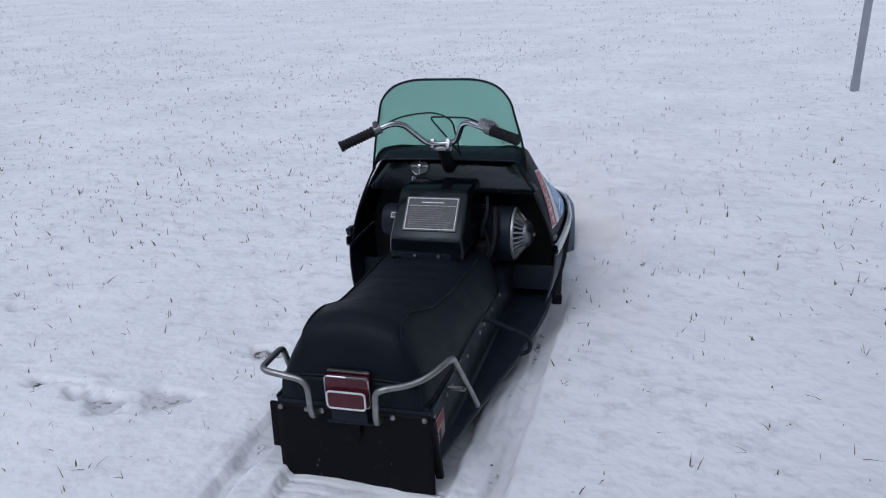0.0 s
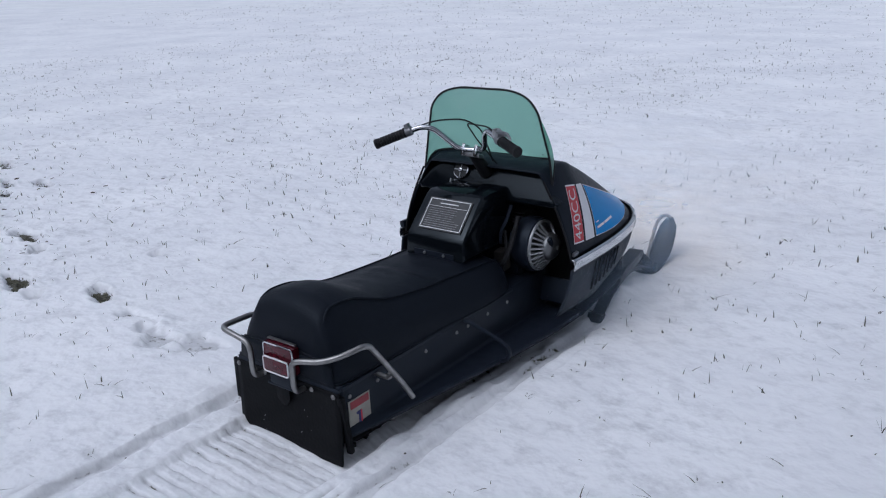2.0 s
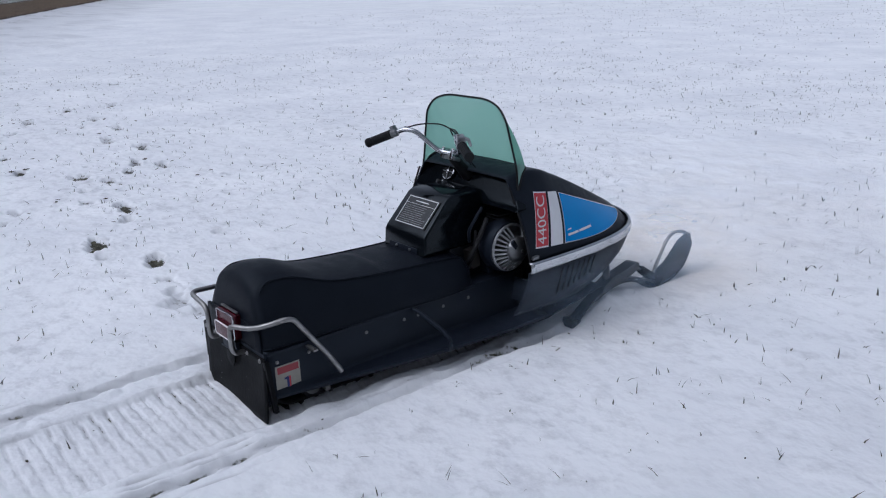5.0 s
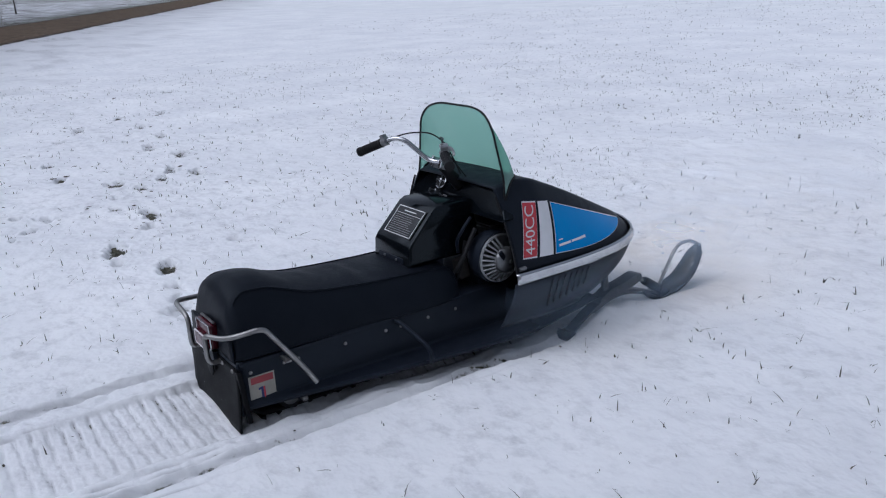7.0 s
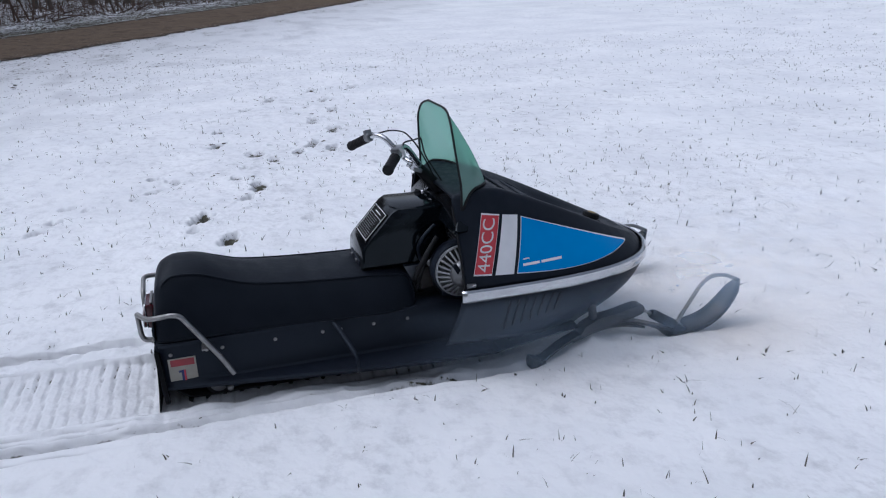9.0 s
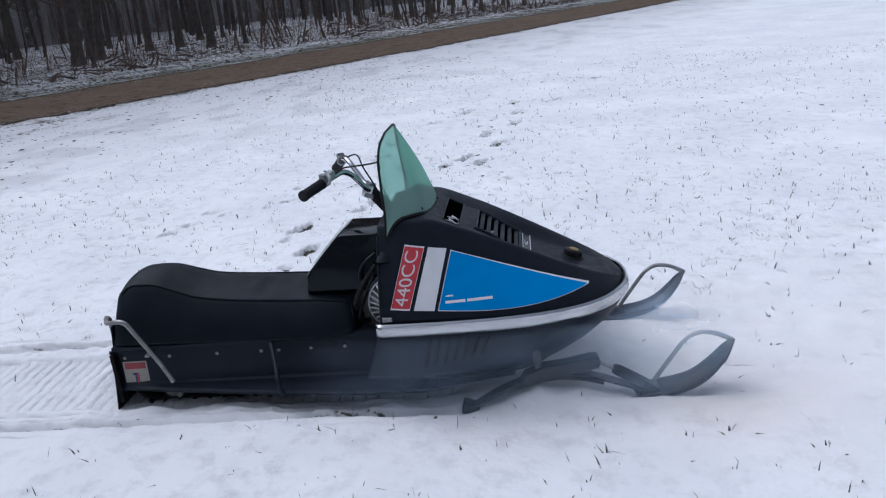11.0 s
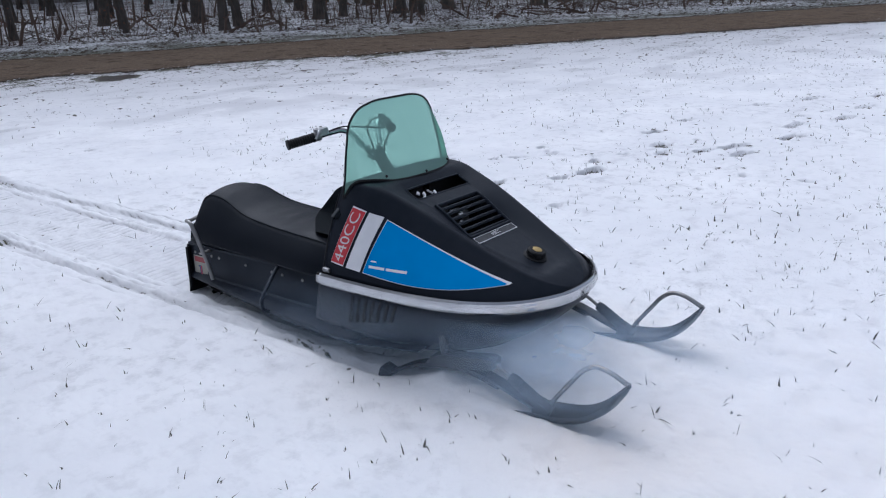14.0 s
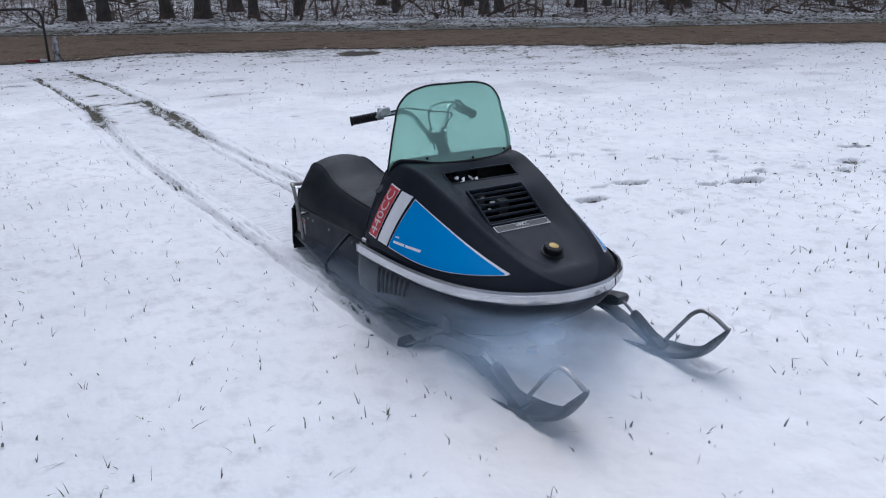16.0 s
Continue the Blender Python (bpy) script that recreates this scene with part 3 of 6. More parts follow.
        r = np.sqrt((du / (length * 0.5)) ** 2 + (dv / (width * 0.55 * waist)) ** 2) + 0.8 * rough[here]
        pit = 1 - step(r, 0.62, 1.05)
        core = 1 - step(r, 0.45, 0.85)
        ring = np.exp(-((r - 0.92) / 0.12) ** 2) * tear[here]
        z[here] += 0.007 * np.exp(-((r - 1.25) / 0.16) ** 2) * tear[here] - pit * (0.018 + 0.016 * open_ + 0.006 * wave(x[here] * 7, y[here] * 7, 27))
        # the pit's slight grey is painted shade; the core is bared turf
        bare[here] += 0.10 * pit + core * open_ + min(0.20, 0.06 + 0.3 * open_) * ring
    # the cover thins out towards the road
    bare = bare + 0.18 * step(n, 2.0, 6.0) + 0.13 * step(n, 5.2, 7.6) + 0.2 * step(n, 7.5, 8.7)
    patch = np.hypot(x + 4.76, y + 6.52) + 0.10 * wave(x * 2.2, y * 2.2, 51)
    bare = bare + 1.3 * (1 - step(patch, 0.22, 0.42))
    bare = bare + 0.16 * step(wave(x * 0.8, y * 1.3, 45), 0.0, 0.8) * step(n, 1.0, 4.5)
    bare = bare + 0.46 * np.exp(-((x + 1.75) / 0.30) ** 2 - ((y + 3.52) / 0.09) ** 2) + 0.42 * np.exp(-((x - 0.32) / 0.22) ** 2 - ((y + 5.6) / 0.1) ** 2)
    bare = bare + 0.50 * np.exp(-((x + 0.62) / 0.30) ** 2 - ((y + 3.52) / 0.07) ** 2) + 0.46 * np.exp(-((x + 0.47) / 0.12) ** 2 - ((y + 4.33) / 0.1) ** 2)
    return z, bare


def axis_places(spans, reach=320.0, growth=1.06):
    """Places along one axis: spans of (from, to, step), then wider and wider apart beyond either end."""
    core = np.concatenate([np.arange(a, b - d / 2, d) for a, b, d in spans] + [[spans[-1][1]]])

    def spread(d):
        out = [d * growth]
        while out[-1] < reach:
            d *= growth
            out.append(out[-1] + d * growth)
        return np.array(out)
    return np.concatenate((core[0] - spread(spans[0][2])[::-1], core, core[-1] + spread(spans[-1][2])))


def ground_sheet():
    xs = axis_places([(-12, -8, 0.05), (-8, -5.4, 0.028), (-5.4, -1.8, 0.019), (-1.8, 0.1, 0.012), (0.1, 3.0, 0.04)])
    ys = axis_places([(-8, -2.2, 0.035), (-2.2, 0.5, 0.016), (0.5, 4.2, 0.0085), (4.2, 6.5, 0.03)])
    X, Y = np.meshgrid(xs, ys)
    z, bare = shape_ground(X, Y)
    nx, ny = len(xs), len(ys)
    co = np.stack((X, Y, z), -1).reshape(-1, 3)
    i = np.arange(nx * ny).reshape(ny, nx)
    quads = np.stack((i[:-1, :-1], i[:-1, 1:], i[1:, 1:], i[1:, :-1]), -1).reshape(-1, 4)
    me = bpy.data.meshes.new("ground")
    me.vertices.add(len(co))
    me.vertices.foreach_set("co", co.ravel())
    me.loops.add(quads.size)
    me.loops.foreach_set("vertex_index", quads.ravel().astype(np.int32))
    me.polygons.add(len(quads))
    me.polygons.foreach_set("loop_start", np.arange(0, quads.size, 4, dtype=np.int32))
    me.update(calc_edges=True)
    at = me.attributes.new("bare", "FLOAT", "POINT")
    at.data.foreach_set("value", bare.ravel().astype(np.float32))
    me.materials.append(SNOW)
    me.shade_smooth()
    return tagged(new("ground", me), "snow-covered lawn with a pressed machine trail and boot prints", "snow ground", kind="structure")


ground_sheet()


def strip(name, mat, n0, n1, rag, lift, attr, value, label, category, cells, bay=lambda m: 0.0, m0=-90.0, m1=60.0, count=1800):
    """A ragged band of ground along the road's line."""
    rows, vals = [], []
    for m in np.linspace(m0, m1, count):
        a = n0 + bay(m) + rag[0] * float(wave(m * 0.25, 3.3, 31) * 0.5 + wave(m * 1.1, 1.3, 32) * 0.5 + wave(m * 2.6, 4.3, 35) * 0.8)
        b = n1 + rag[1] * float(wave(m * 0.2, 7.3, 33) * 0.6 + wave(m * 0.9, 2.3, 34) * 0.4 + wave(m * 2.4, 5.3, 36) * 0.6)
        row = []
        for t in cells:
            x, y, z = on_ground(a + (b - a) * t, m)
            row.append((x, y, z + lift))
            vals.append(value(t))
        rows.append(row)
    ob = part(name, grid(rows), mat)
    at = ob.data.attributes.new(attr, "FLOAT", "POINT")
    at.data.foreach_set("value", np.array(vals, np.float32))
    return tagged(ob, label, category, kind="structure")


strip("road", GRAVEL, ROAD_NEAR, ROAD_FAR, (0.14, 0.12), 0.006, "edge", lambda t: abs(2 * t - 1) ** 4,
      "brown gravel drive with dark edges and specks of snow", "gravel road", [0, 0.03, 0.08, 0.2, 0.4, 0.6, 0.8, 0.92, 0.97, 1],
      spline([-20, -15, -12, -9, -5, -3.6, -2, -0.8, 0.6, 1.9, 2.5, 3.1, 3.7, 6], [-0.7, -0.45, -0.35, -0.12, 0.15, 0.35, 0.15, 0.22, -0.1, -0.16, -0.7, -1.0, -1.35, -1.8]))
strip("verge", VERGE, ROAD_FAR - 0.35, 60, (0.0, 0.0), 0.003, "grass", lambda t: max(0.0, 1 - t * 14),
      "frosted grass verge and leaf litter thinly covered with snow", "verge", [0, 0.01, 0.03, 0.06, 0.09, 0.13, 0.2, 0.35, 0.6, 1])


# ---- the snowmobile ----
machine = tagged(new("snowmobile"), "vintage black snowmobile with blue decals and green windshield on snow", "snowmobile")
machine.matrix_world = pose(BASE[0], BASE[1], 0, 0, LEANING, HEADING)

# hood: stations along y, with the half width at the bumper, at the crest, and the crest's height
HY = [1.12, 1.20, 1.30, 1.40, 1.55, 1.70, 1.80, 1.878, 1.935, 1.972, 1.995, 2.008]
hood_w = spline(HY, [0.418, 0.423, 0.424, 0.423, 0.412, 0.383, 0.344, 0.292, 0.232, 0.170, 0.116, 0.058])
hood_c = spline(HY, [0.278, 0.289, 0.286, 0.266, 0.240, 0.214, 0.192, 0.168, 0.136, 0.100, 0.066, 0.030])
hood_z = spline(HY, [0.694, 0.710, 0.703, 0.664, 0.596, 0.522, 0.472, 0.434, 0.407, 0.388, 0.375, 0.366])
RIM = 0.352


def hood_side(y, z):
    """Half width of the hood's flank at a height."""
    w, c, top = float(hood_w(y)), float(hood_c(y)), float(hood_z(y))
    t = (z - RIM) / (top - RIM)
    t = min(max(t, 0), 1)
    return w + (c - w) * t**1.25 + 0.006 * math.sin(math.pi * t)


def left_out(y, z):
    """How much farther out the left flank stands than the right one."""
    t = (z - RIM) / (float(hood_z(y)) - RIM)
    return 0.010 * math.exp(-((y - 1.56) / 0.34) ** 4) * t - 0.032 * math.exp(-((y - 1.24) / 0.15) ** 2) * max(t, 0.0) ** 2


scoop_w = spline([1.30, 1.33, 1.42, 1.63, 1.80, 1.92], [0.205, 0.200, 0.190, 0.162, 0.128, 0.085])
scoop_d = spline([1.305, 1.335, 1.36, 1.42, 1.47, 1.63, 1.66, 1.80, 1.90, 1.93], [0.0, 0.013, 0.021, 0.023, 0.022, 0.047, 0.046, 0.026, 0.010, 0.0])


def crease(y):
    """Where the scoop's sloping wall meets the flat crest of the hood."""
    c = float(hood_c(y))
    k = min(1.0, (c - 0.02) / 0.19)
    return c * 0.935 if k == 1 else 0.178 * k + (c - 0.178 * k) * 0.6


def hood_top(x, y):
    z = float(hood_z(y)) + 0.003 * (1 - (x / float(hood_c(y))) ** 2)
    if 1.305 < y < 1.93:
        w, hi = float(scoop_w(y)) - 0.03, crease(y)
        z -= float(scoop_d(y)) * min(1.0, max(0.0, (hi - abs(x)) / max(hi - w, 0.01)))
    return z


def build_hood():
    ys = sorted(set([round(v, 4) for v in np.linspace(1.12, 2.008, 66)] + [1.347, 1.403, 1.47, 1.618, 1.33]))
    inner = [-0.178, -0.166, -0.16, -0.145] + list(np.linspace(-0.128, 0.128, 15)) + [0.145, 0.16, 0.166, 0.178]
    rows, spans = [], []
    for y in ys:
        c, top = float(hood_c(y)), float(hood_z(y))
        k = min(1.0, (c - 0.02) / 0.19)
        flank = []
        for t in np.linspace(0, 0.945, 12):
            z = RIM + (top - RIM) * t
            flank.append((hood_side(y, z), z))
        a, b = flank[-1], (crease(y), hood_top(crease(y), y))
        mid = (c * 1.0, top + 0.001)
        turn = [(a[0] * (1 - t) ** 2 + 2 * t * (1 - t) * mid[0] + t * t * b[0], a[1] * (1 - t) ** 2 + 2 * t * (1 - t) * mid[1] + t * t * b[1])
                for t in (0.2, 0.4, 0.6, 0.8, 1.0)]
        half = flank + turn
        xs = [x * k for x in inner]
        rows.append([(-x - left_out(y, z), y, z) for x, z in half] + [(x, y, hood_top(x, y)) for x in xs] + [(x, y, z) for x, z in half[::-1]])
        spans.append(k)
    first = 17

    def keep(i, j):
        y0, y1, k = ys[i], ys[i + 1], j - first
        if 0 <= k < len(inner) - 1:
            x0, x1 = inner[k], inner[k + 1]
            if y0 > 1.346 and y1 < 1.404 and abs(x0) < 0.167 and abs(x1) < 0.167:
                return False
            if y0 > 1.469 and y1 < 1.619 and abs(x0) < 0.129 and abs(x1) < 0.129:
                return False
        return True
    bm = grid(rows, keep=keep)
    nose = [bm.verts.new((0, 2.012, z)) for z in (RIM, 0.360)]
    bm.verts.ensure_lookup_table()
    n = len(rows[-1])
    last = [bm.verts[len(bm.verts) - 2 - n + k] for k in range(n)]
    for a, b in zip(last, last[1:]):
        bm.faces.new((a, b, nose[1]))
    bm.faces.new((last[0], nose[1], nose[0]))
    bm.faces.new((nose[0], nose[1], last[-1]))
    return part("hood", bm, HOOD, machine, "matt black fibreglass hood with a louvred scoop", 26, 0.006)


hood = build_hood()


def louvre_box():
    """The grille set in the scoop: frame, slats and the badge under them."""
    f = bmesh.new()
    for x in (-0.134, 0.134):
        rows = [(x, y, hood_top(0.0, y) + 0.002) for y in np.linspace(1.462, 1.626, 12)]
        tube(rows, 0.006, 8, f)
    for y in (1.464, 1.624):
        tube([(x, y, hood_top(0, y) + 0.002) for x in (-0.134, 0.134)], 0.006, 8, f)
    part("grille_frame", f, SATIN, hood)
    ys_ = np.linspace(1.482, 1.608, 6)
    for y in ys_:
        z = hood_top(0, y)
        part("slat", box(0.262, 0.0165, 0.010, pose(0, y, z - 0.005, 8), 0.003), SATIN, hood)
    f = bmesh.new()
    for y in (1.345, 1.405):
        tube([(x, y, hood_top(x, y) - 0.001) for x in np.linspace(-0.168, 0.168, 12)], 0.004, 8, f)
    for x in (-0.168, 0.168):
        tube([(x, y, hood_top(x, y) - 0.001) for y in (1.345, 1.38, 1.405)], 0.004, 8, f)
    part("slot_rim", f, SATIN, hood)
    for x, y, w, d, t in ((0.108, 1.358, 0.030, 0.020, 24), (0.084, 1.370, 0.014, 0.030, -18), (0.100, 1.384, 0.022, 0.014, 8), (0.046, 1.366, 0.010, 0.030, 28), (0.024, 1.376, 0.014, 0.026, -12), (0.034, 1.390, 0.020, 0.010, 15)):
        shard = prism([(-w / 2, -d / 2), (w / 2, -d / 4), (w / 3, d / 2), (-w / 4, d / 5)], "z", -0.003, 0.003, 0.001)
        shard.transform(pose(x, y, hood_top(x, y) - 0.016, -25, 0, t))
        part("clip", shard, WHITE, hood, "white plastic clip under the slot")
    for x, y, w, t in ((0.080, 1.494, 0.016, 20), (0.050, 1.519, 0.022, -15), (0.084, 1.544, 0.014, 10)):
        part("clip", box(w, 0.010, 0.008, pose(x, y, hood_top(x, y) - 0.012, -25, 0, t), 0.002), ALLOY, hood, "pale metal clip behind the slats")
    # badge
    def lay(u, v, lift=0.004):
        y = 1.648 - v
        return (-u * 1.0, y, hood_top(0, y) + lift)
    for w, h, lift, mat, nm in ((0.262, 0.032, 0.0022, PRINT, "badge_border"), (0.254, 0.025, 0.0034, PLATE, "badge")):
        part(nm, grid([[lay(u, v, lift) for u in np.linspace(-w / 2, w / 2, 5)] for v in (-h / 2, 0, h / 2)]), mat, hood)
    lettering("badge_lettering", "440CC", 0.021, PRINT, lambda u, v: lay(u, v, 0.0046), hood)


louvre_box()


def fuel_cap():
    m = pose(-0.006, 1.820, hood_top(0, 1.820) - 0.004, -18)
    part("fuel_neck", lathe([(0.046, -0.004), (0.046, 0.006), (0.038, 0.009), (0.03, 0.009)], m, 28), RUBBER, hood)
    bm = bmesh.new()
    rows = []
    for r, z in ((0.030, 0.008), (0.034, 0.012), (0.034, 0.028), (0.030, 0.032), (0.02, 0.033)):
        rows.append([((r + (0.0022 if k % 2 and r > 0.031 else 0)) * math.cos(2 * math.pi * k / 32), (r + (0.0022 if k % 2 and r > 0.031 else 0)) * math.sin(2 * math.pi * k / 32), z) for k in range(32)])
    grid(rows, bm, close=True)
    bm.verts.ensure_lookup_table()
    bm.faces.new([bm.verts[len(bm.verts) - 32 + k] for k in range(32)])
    bm.transform(m)
    cap_ = part("fuel_cap", bm, RUBBER, machine, "black ribbed fuel cap with a worn brass disc", 30)
    part("cap_disc", lathe([(0.0185, 0.0325), (0.0185, 0.0345), (0.0155, 0.0355), (0, 0.0355)], m, 24), BRASS, cap_)


fuel_cap()


# decals on both flanks of the hood
def on_flank(y, z, side, lift):
    x = hood_side(y, z)
    dz = (hood_side(y, z - 0.01) - hood_side(y, z + 0.01)) / 0.02
    dy = (hood_side(y - 0.01, z) - hood_side(y + 0.01, z)) / 0.02
    n = Vector((1, dy, dz)).normalized() * lift
    return (side * (x + n.x + (left_out(y, z) if side < 0 else 0.0)), y + n.y, z + n.z)


def quad_decal(name, corners, side, lift, mat, label="", nu=10, nv=14, bow=0.0):
    """A decal between four corners (y, z): lower rear, lower front, upper front, upper rear."""
    (a, b, c, d) = [np.array(q) for q in corners]
    rows = []
    for v in np.linspace(0, 1, nv):
        row = []
        for u in np.linspace(0, 1, nu):
            q = (a * (1 - u) + b * u) * (1 - v) + (d * (1 - u) + c * u) * v
            row.append(on_flank(q[0], q[1] - bow * math.sin(math.pi * u) * (1 - v), side, lift))
        rows.append(row)
    return part(name, grid(rows), mat, hood, label)


def inset(corners, d):
    m = np.mean([np.array(c) for c in corners], axis=0)
    return [tuple(np.array(c) + (m - np.array(c)) / np.linalg.norm(m - np.array(c)) * d) for c in corners]


RED_Q = [(1.156, 0.416), (1.225, 0.410), (1.290, 0.618), (1.220, 0.630)]
WHITE_Q = [(1.239, 0.409), (1.312, 0.404), (1.366, 0.603), (1.302, 0.615)]
BLUE_Q = [(1.324, 0.403), (1.862, 0.408), (1.866, 0.413), (1.379, 0.596)]
for side in (1, -1):
    quad_decal("red_decal_border", RED_Q, side, 0.0015, WHITE)
    quad_decal("red_decal", inset(RED_Q, 0.006), side, 0.0025, RED)
    quad_decal("white_decal", WHITE_Q, side, 0.0015, WHITE)
    quad_decal("blue_decal_border", BLUE_Q, side, 0.0015, WHITE, nu=30, bow=0.017)
    quad_decal("blue_decal", [(1.327, 0.406), (1.853, 0.4085), (1.855, 0.4115), (1.381, 0.5925)], side, 0.0025, BLUE, nu=30, bow=0.017)
    a, b = np.array((1.1925, 0.416)), np.array((1.253, 0.620))
    along = b - a
    length = np.linalg.norm(along)

    def strip_place(u, v, side=side):
        t = 0.5 + u / length
        p = a + along * t
        q = np.array((1.0, -0.05)) * (-v if side > 0 else v)
        y, z = p + q
        return on_flank(y, z, side, 0.0035)
    lettering("size_lettering", "440CC", 0.066, PRINT, strip_place, hood, "pale 440CC lettering on the red decal")
    # the maker's name, as plain bars
    for k, (u0, u1) in enumerate(((0.0, 0.070), (0.077, 0.166))):
        quad_decal("name_bar", [(1.352 + u0, 0.426), (1.352 + u1, 0.426), (1.352 + u1, 0.435), (1.352 + u0, 0.435)], side, 0.0035, WHITE, nu=5, nv=3)
    quad_decal("emblem_bar", [(1.354, 0.448), (1.382, 0.448), (1.380, 0.453), (1.358, 0.453)], side, 0.0035, WHITE, nu=4, nv=2)


# bumper, belly pan
PLAN = smooth([(0, 2.020), (0.062, 2.016), (0.124, 2.002), (0.178, 1.978), (0.242, 1.940), (0.303, 1.882), (0.354, 1.803), (0.393, 1.70), (0.421, 1.55), (0.432, 1.40),
               (0.433, 1.30), (0.432, 1.20), (0.428, 1.102)], 481)


def plan(t):
    """The bumper's line in plan: t from -1 (left rear) over the nose to 1 (right rear)."""
    x, y = PLAN[min(int(abs(t) * 480 + 0.5), 480)]
    return math.copysign(x, t), y


PLAN_T = [float(v) for v in np.linspace(-1, 1, 97)]


def bumper():
    rows = []
    prof = ((0.0, 0.326), (0.007, 0.324), (0.0125, 0.332), (0.0135, 0.347), (0.011, 0.363), (0.004, 0.371), (-0.004, 0.371))
    for i, t in enumerate(PLAN_T):
        x, y = plan(t)
        x0, y0 = plan(PLAN_T[max(i - 1, 0)])
        x1, y1 = plan(PLAN_T[min(i + 1, 96)])
        n = Vector((-(y1 - y0), x1 - x0, 0)).normalized()
        if n.dot(Vector((x, y - 1.5, 0))) < 0:
            n = -n
        rows.append([(x + n.x * d, y + n.y * d, z) for d, z in prof])
    bar = part("bumper", grid(rows), CHROME, machine, "polished aluminium bumper strip", 30, 0.003)
    for t in (-0.17,):
        k = int((t + 1) / 2 * 96)
        rr = [[tuple(Vector(q) + (Vector(q) - Vector((0, 1.5, q[2]))).normalized() * 0.0022) for q in rows[j]] for j in (k, k + 1, k + 2)]
        part("joint_cover", grid(rr), CHROME, bar)
    return bar


bumper()


def belly_pan():
    rows = []
    for v in np.linspace(0, 1, 12):
        row = []
        for t in PLAN_T:
            x, y = plan(t)
            s = (y - 1.102) / 0.918
            yb = 1.040 + (y - 1.102) * 0.77
            xb = x * (0.93 - 0.10 * max(0, s) ** 2)
            zb = 0.150 - 0.05 * max(0.0, s) ** 1.5
            e = v ** 1.15
            bulge = 0.020 * math.sin(math.pi * v) * (0.3 + max(0, s))
            row.append((x + (xb - x) * e + math.copysign(bulge, x) * min(1, abs(x) / 0.1), y + (yb - y) * e + bulge * max(0, s), 0.328 + (zb - 0.328) * v))
        rows.append(row)
    pan = part("belly_pan", grid(rows), PAN, machine, "charcoal plastic belly pan with slanted vents", 40, 0.005)
    low = rows[-1]
    left, right = low[:49], low[48:][::-1]
    floor_rows = []
    for a, b in zip(left, right):
        if a[1] > 1.28:
            floor_rows.append([tuple(np.array(a) * (1 - u) + np.array(b) * u) for u in np.linspace(0, 1, 7)])
    part("pan_floor", grid(floor_rows), PAN, pan, "", 40, 0.004)
    for side in (1, -1):
        for k in range(7):
            u = k / 6
            y0, z0, y1, z1 = 1.262 + 0.206 * u, 0.196 + 0.044 * u, 1.292 + 0.206 * u, 0.312
            rows2 = []
            for s in np.linspace(0, 1, 8):
                y, z = y0 + (y1 - y0) * s, z0 + (z1 - z0) * s
                v = (0.328 - z) / 0.2
                x = (float(hood_w(y)) + 0.010) * (1 - 0.05 * v) + 0.006 + 0.008 * v
                w = 0.0065 * (1 - 0.5 * abs(2 * s - 1) ** 6)
                rows2.append([(side * (x - 0.006), y - w, z), (side * (x + 0.0035), y - w, z), (side * (x - 0.001), y + w * 0.6, z), (side * (x - 0.006), y + w, z)])
            part("vent_louvre", grid(rows2), DARK, pan)
    return pan


belly_pan()
part("hood_latch", box(0.022, 0.05, 0.03, pose(-0.428, 1.13, 0.385, 0, -12), 0.006), SATIN, machine, "black rubber hood latch")
part("hood_latch", box(0.012, 0.035, 0.016, pose(0.421, 1.142, 0.384, 0, 14), 0.004), CASTING, machine, "grey hood latch")


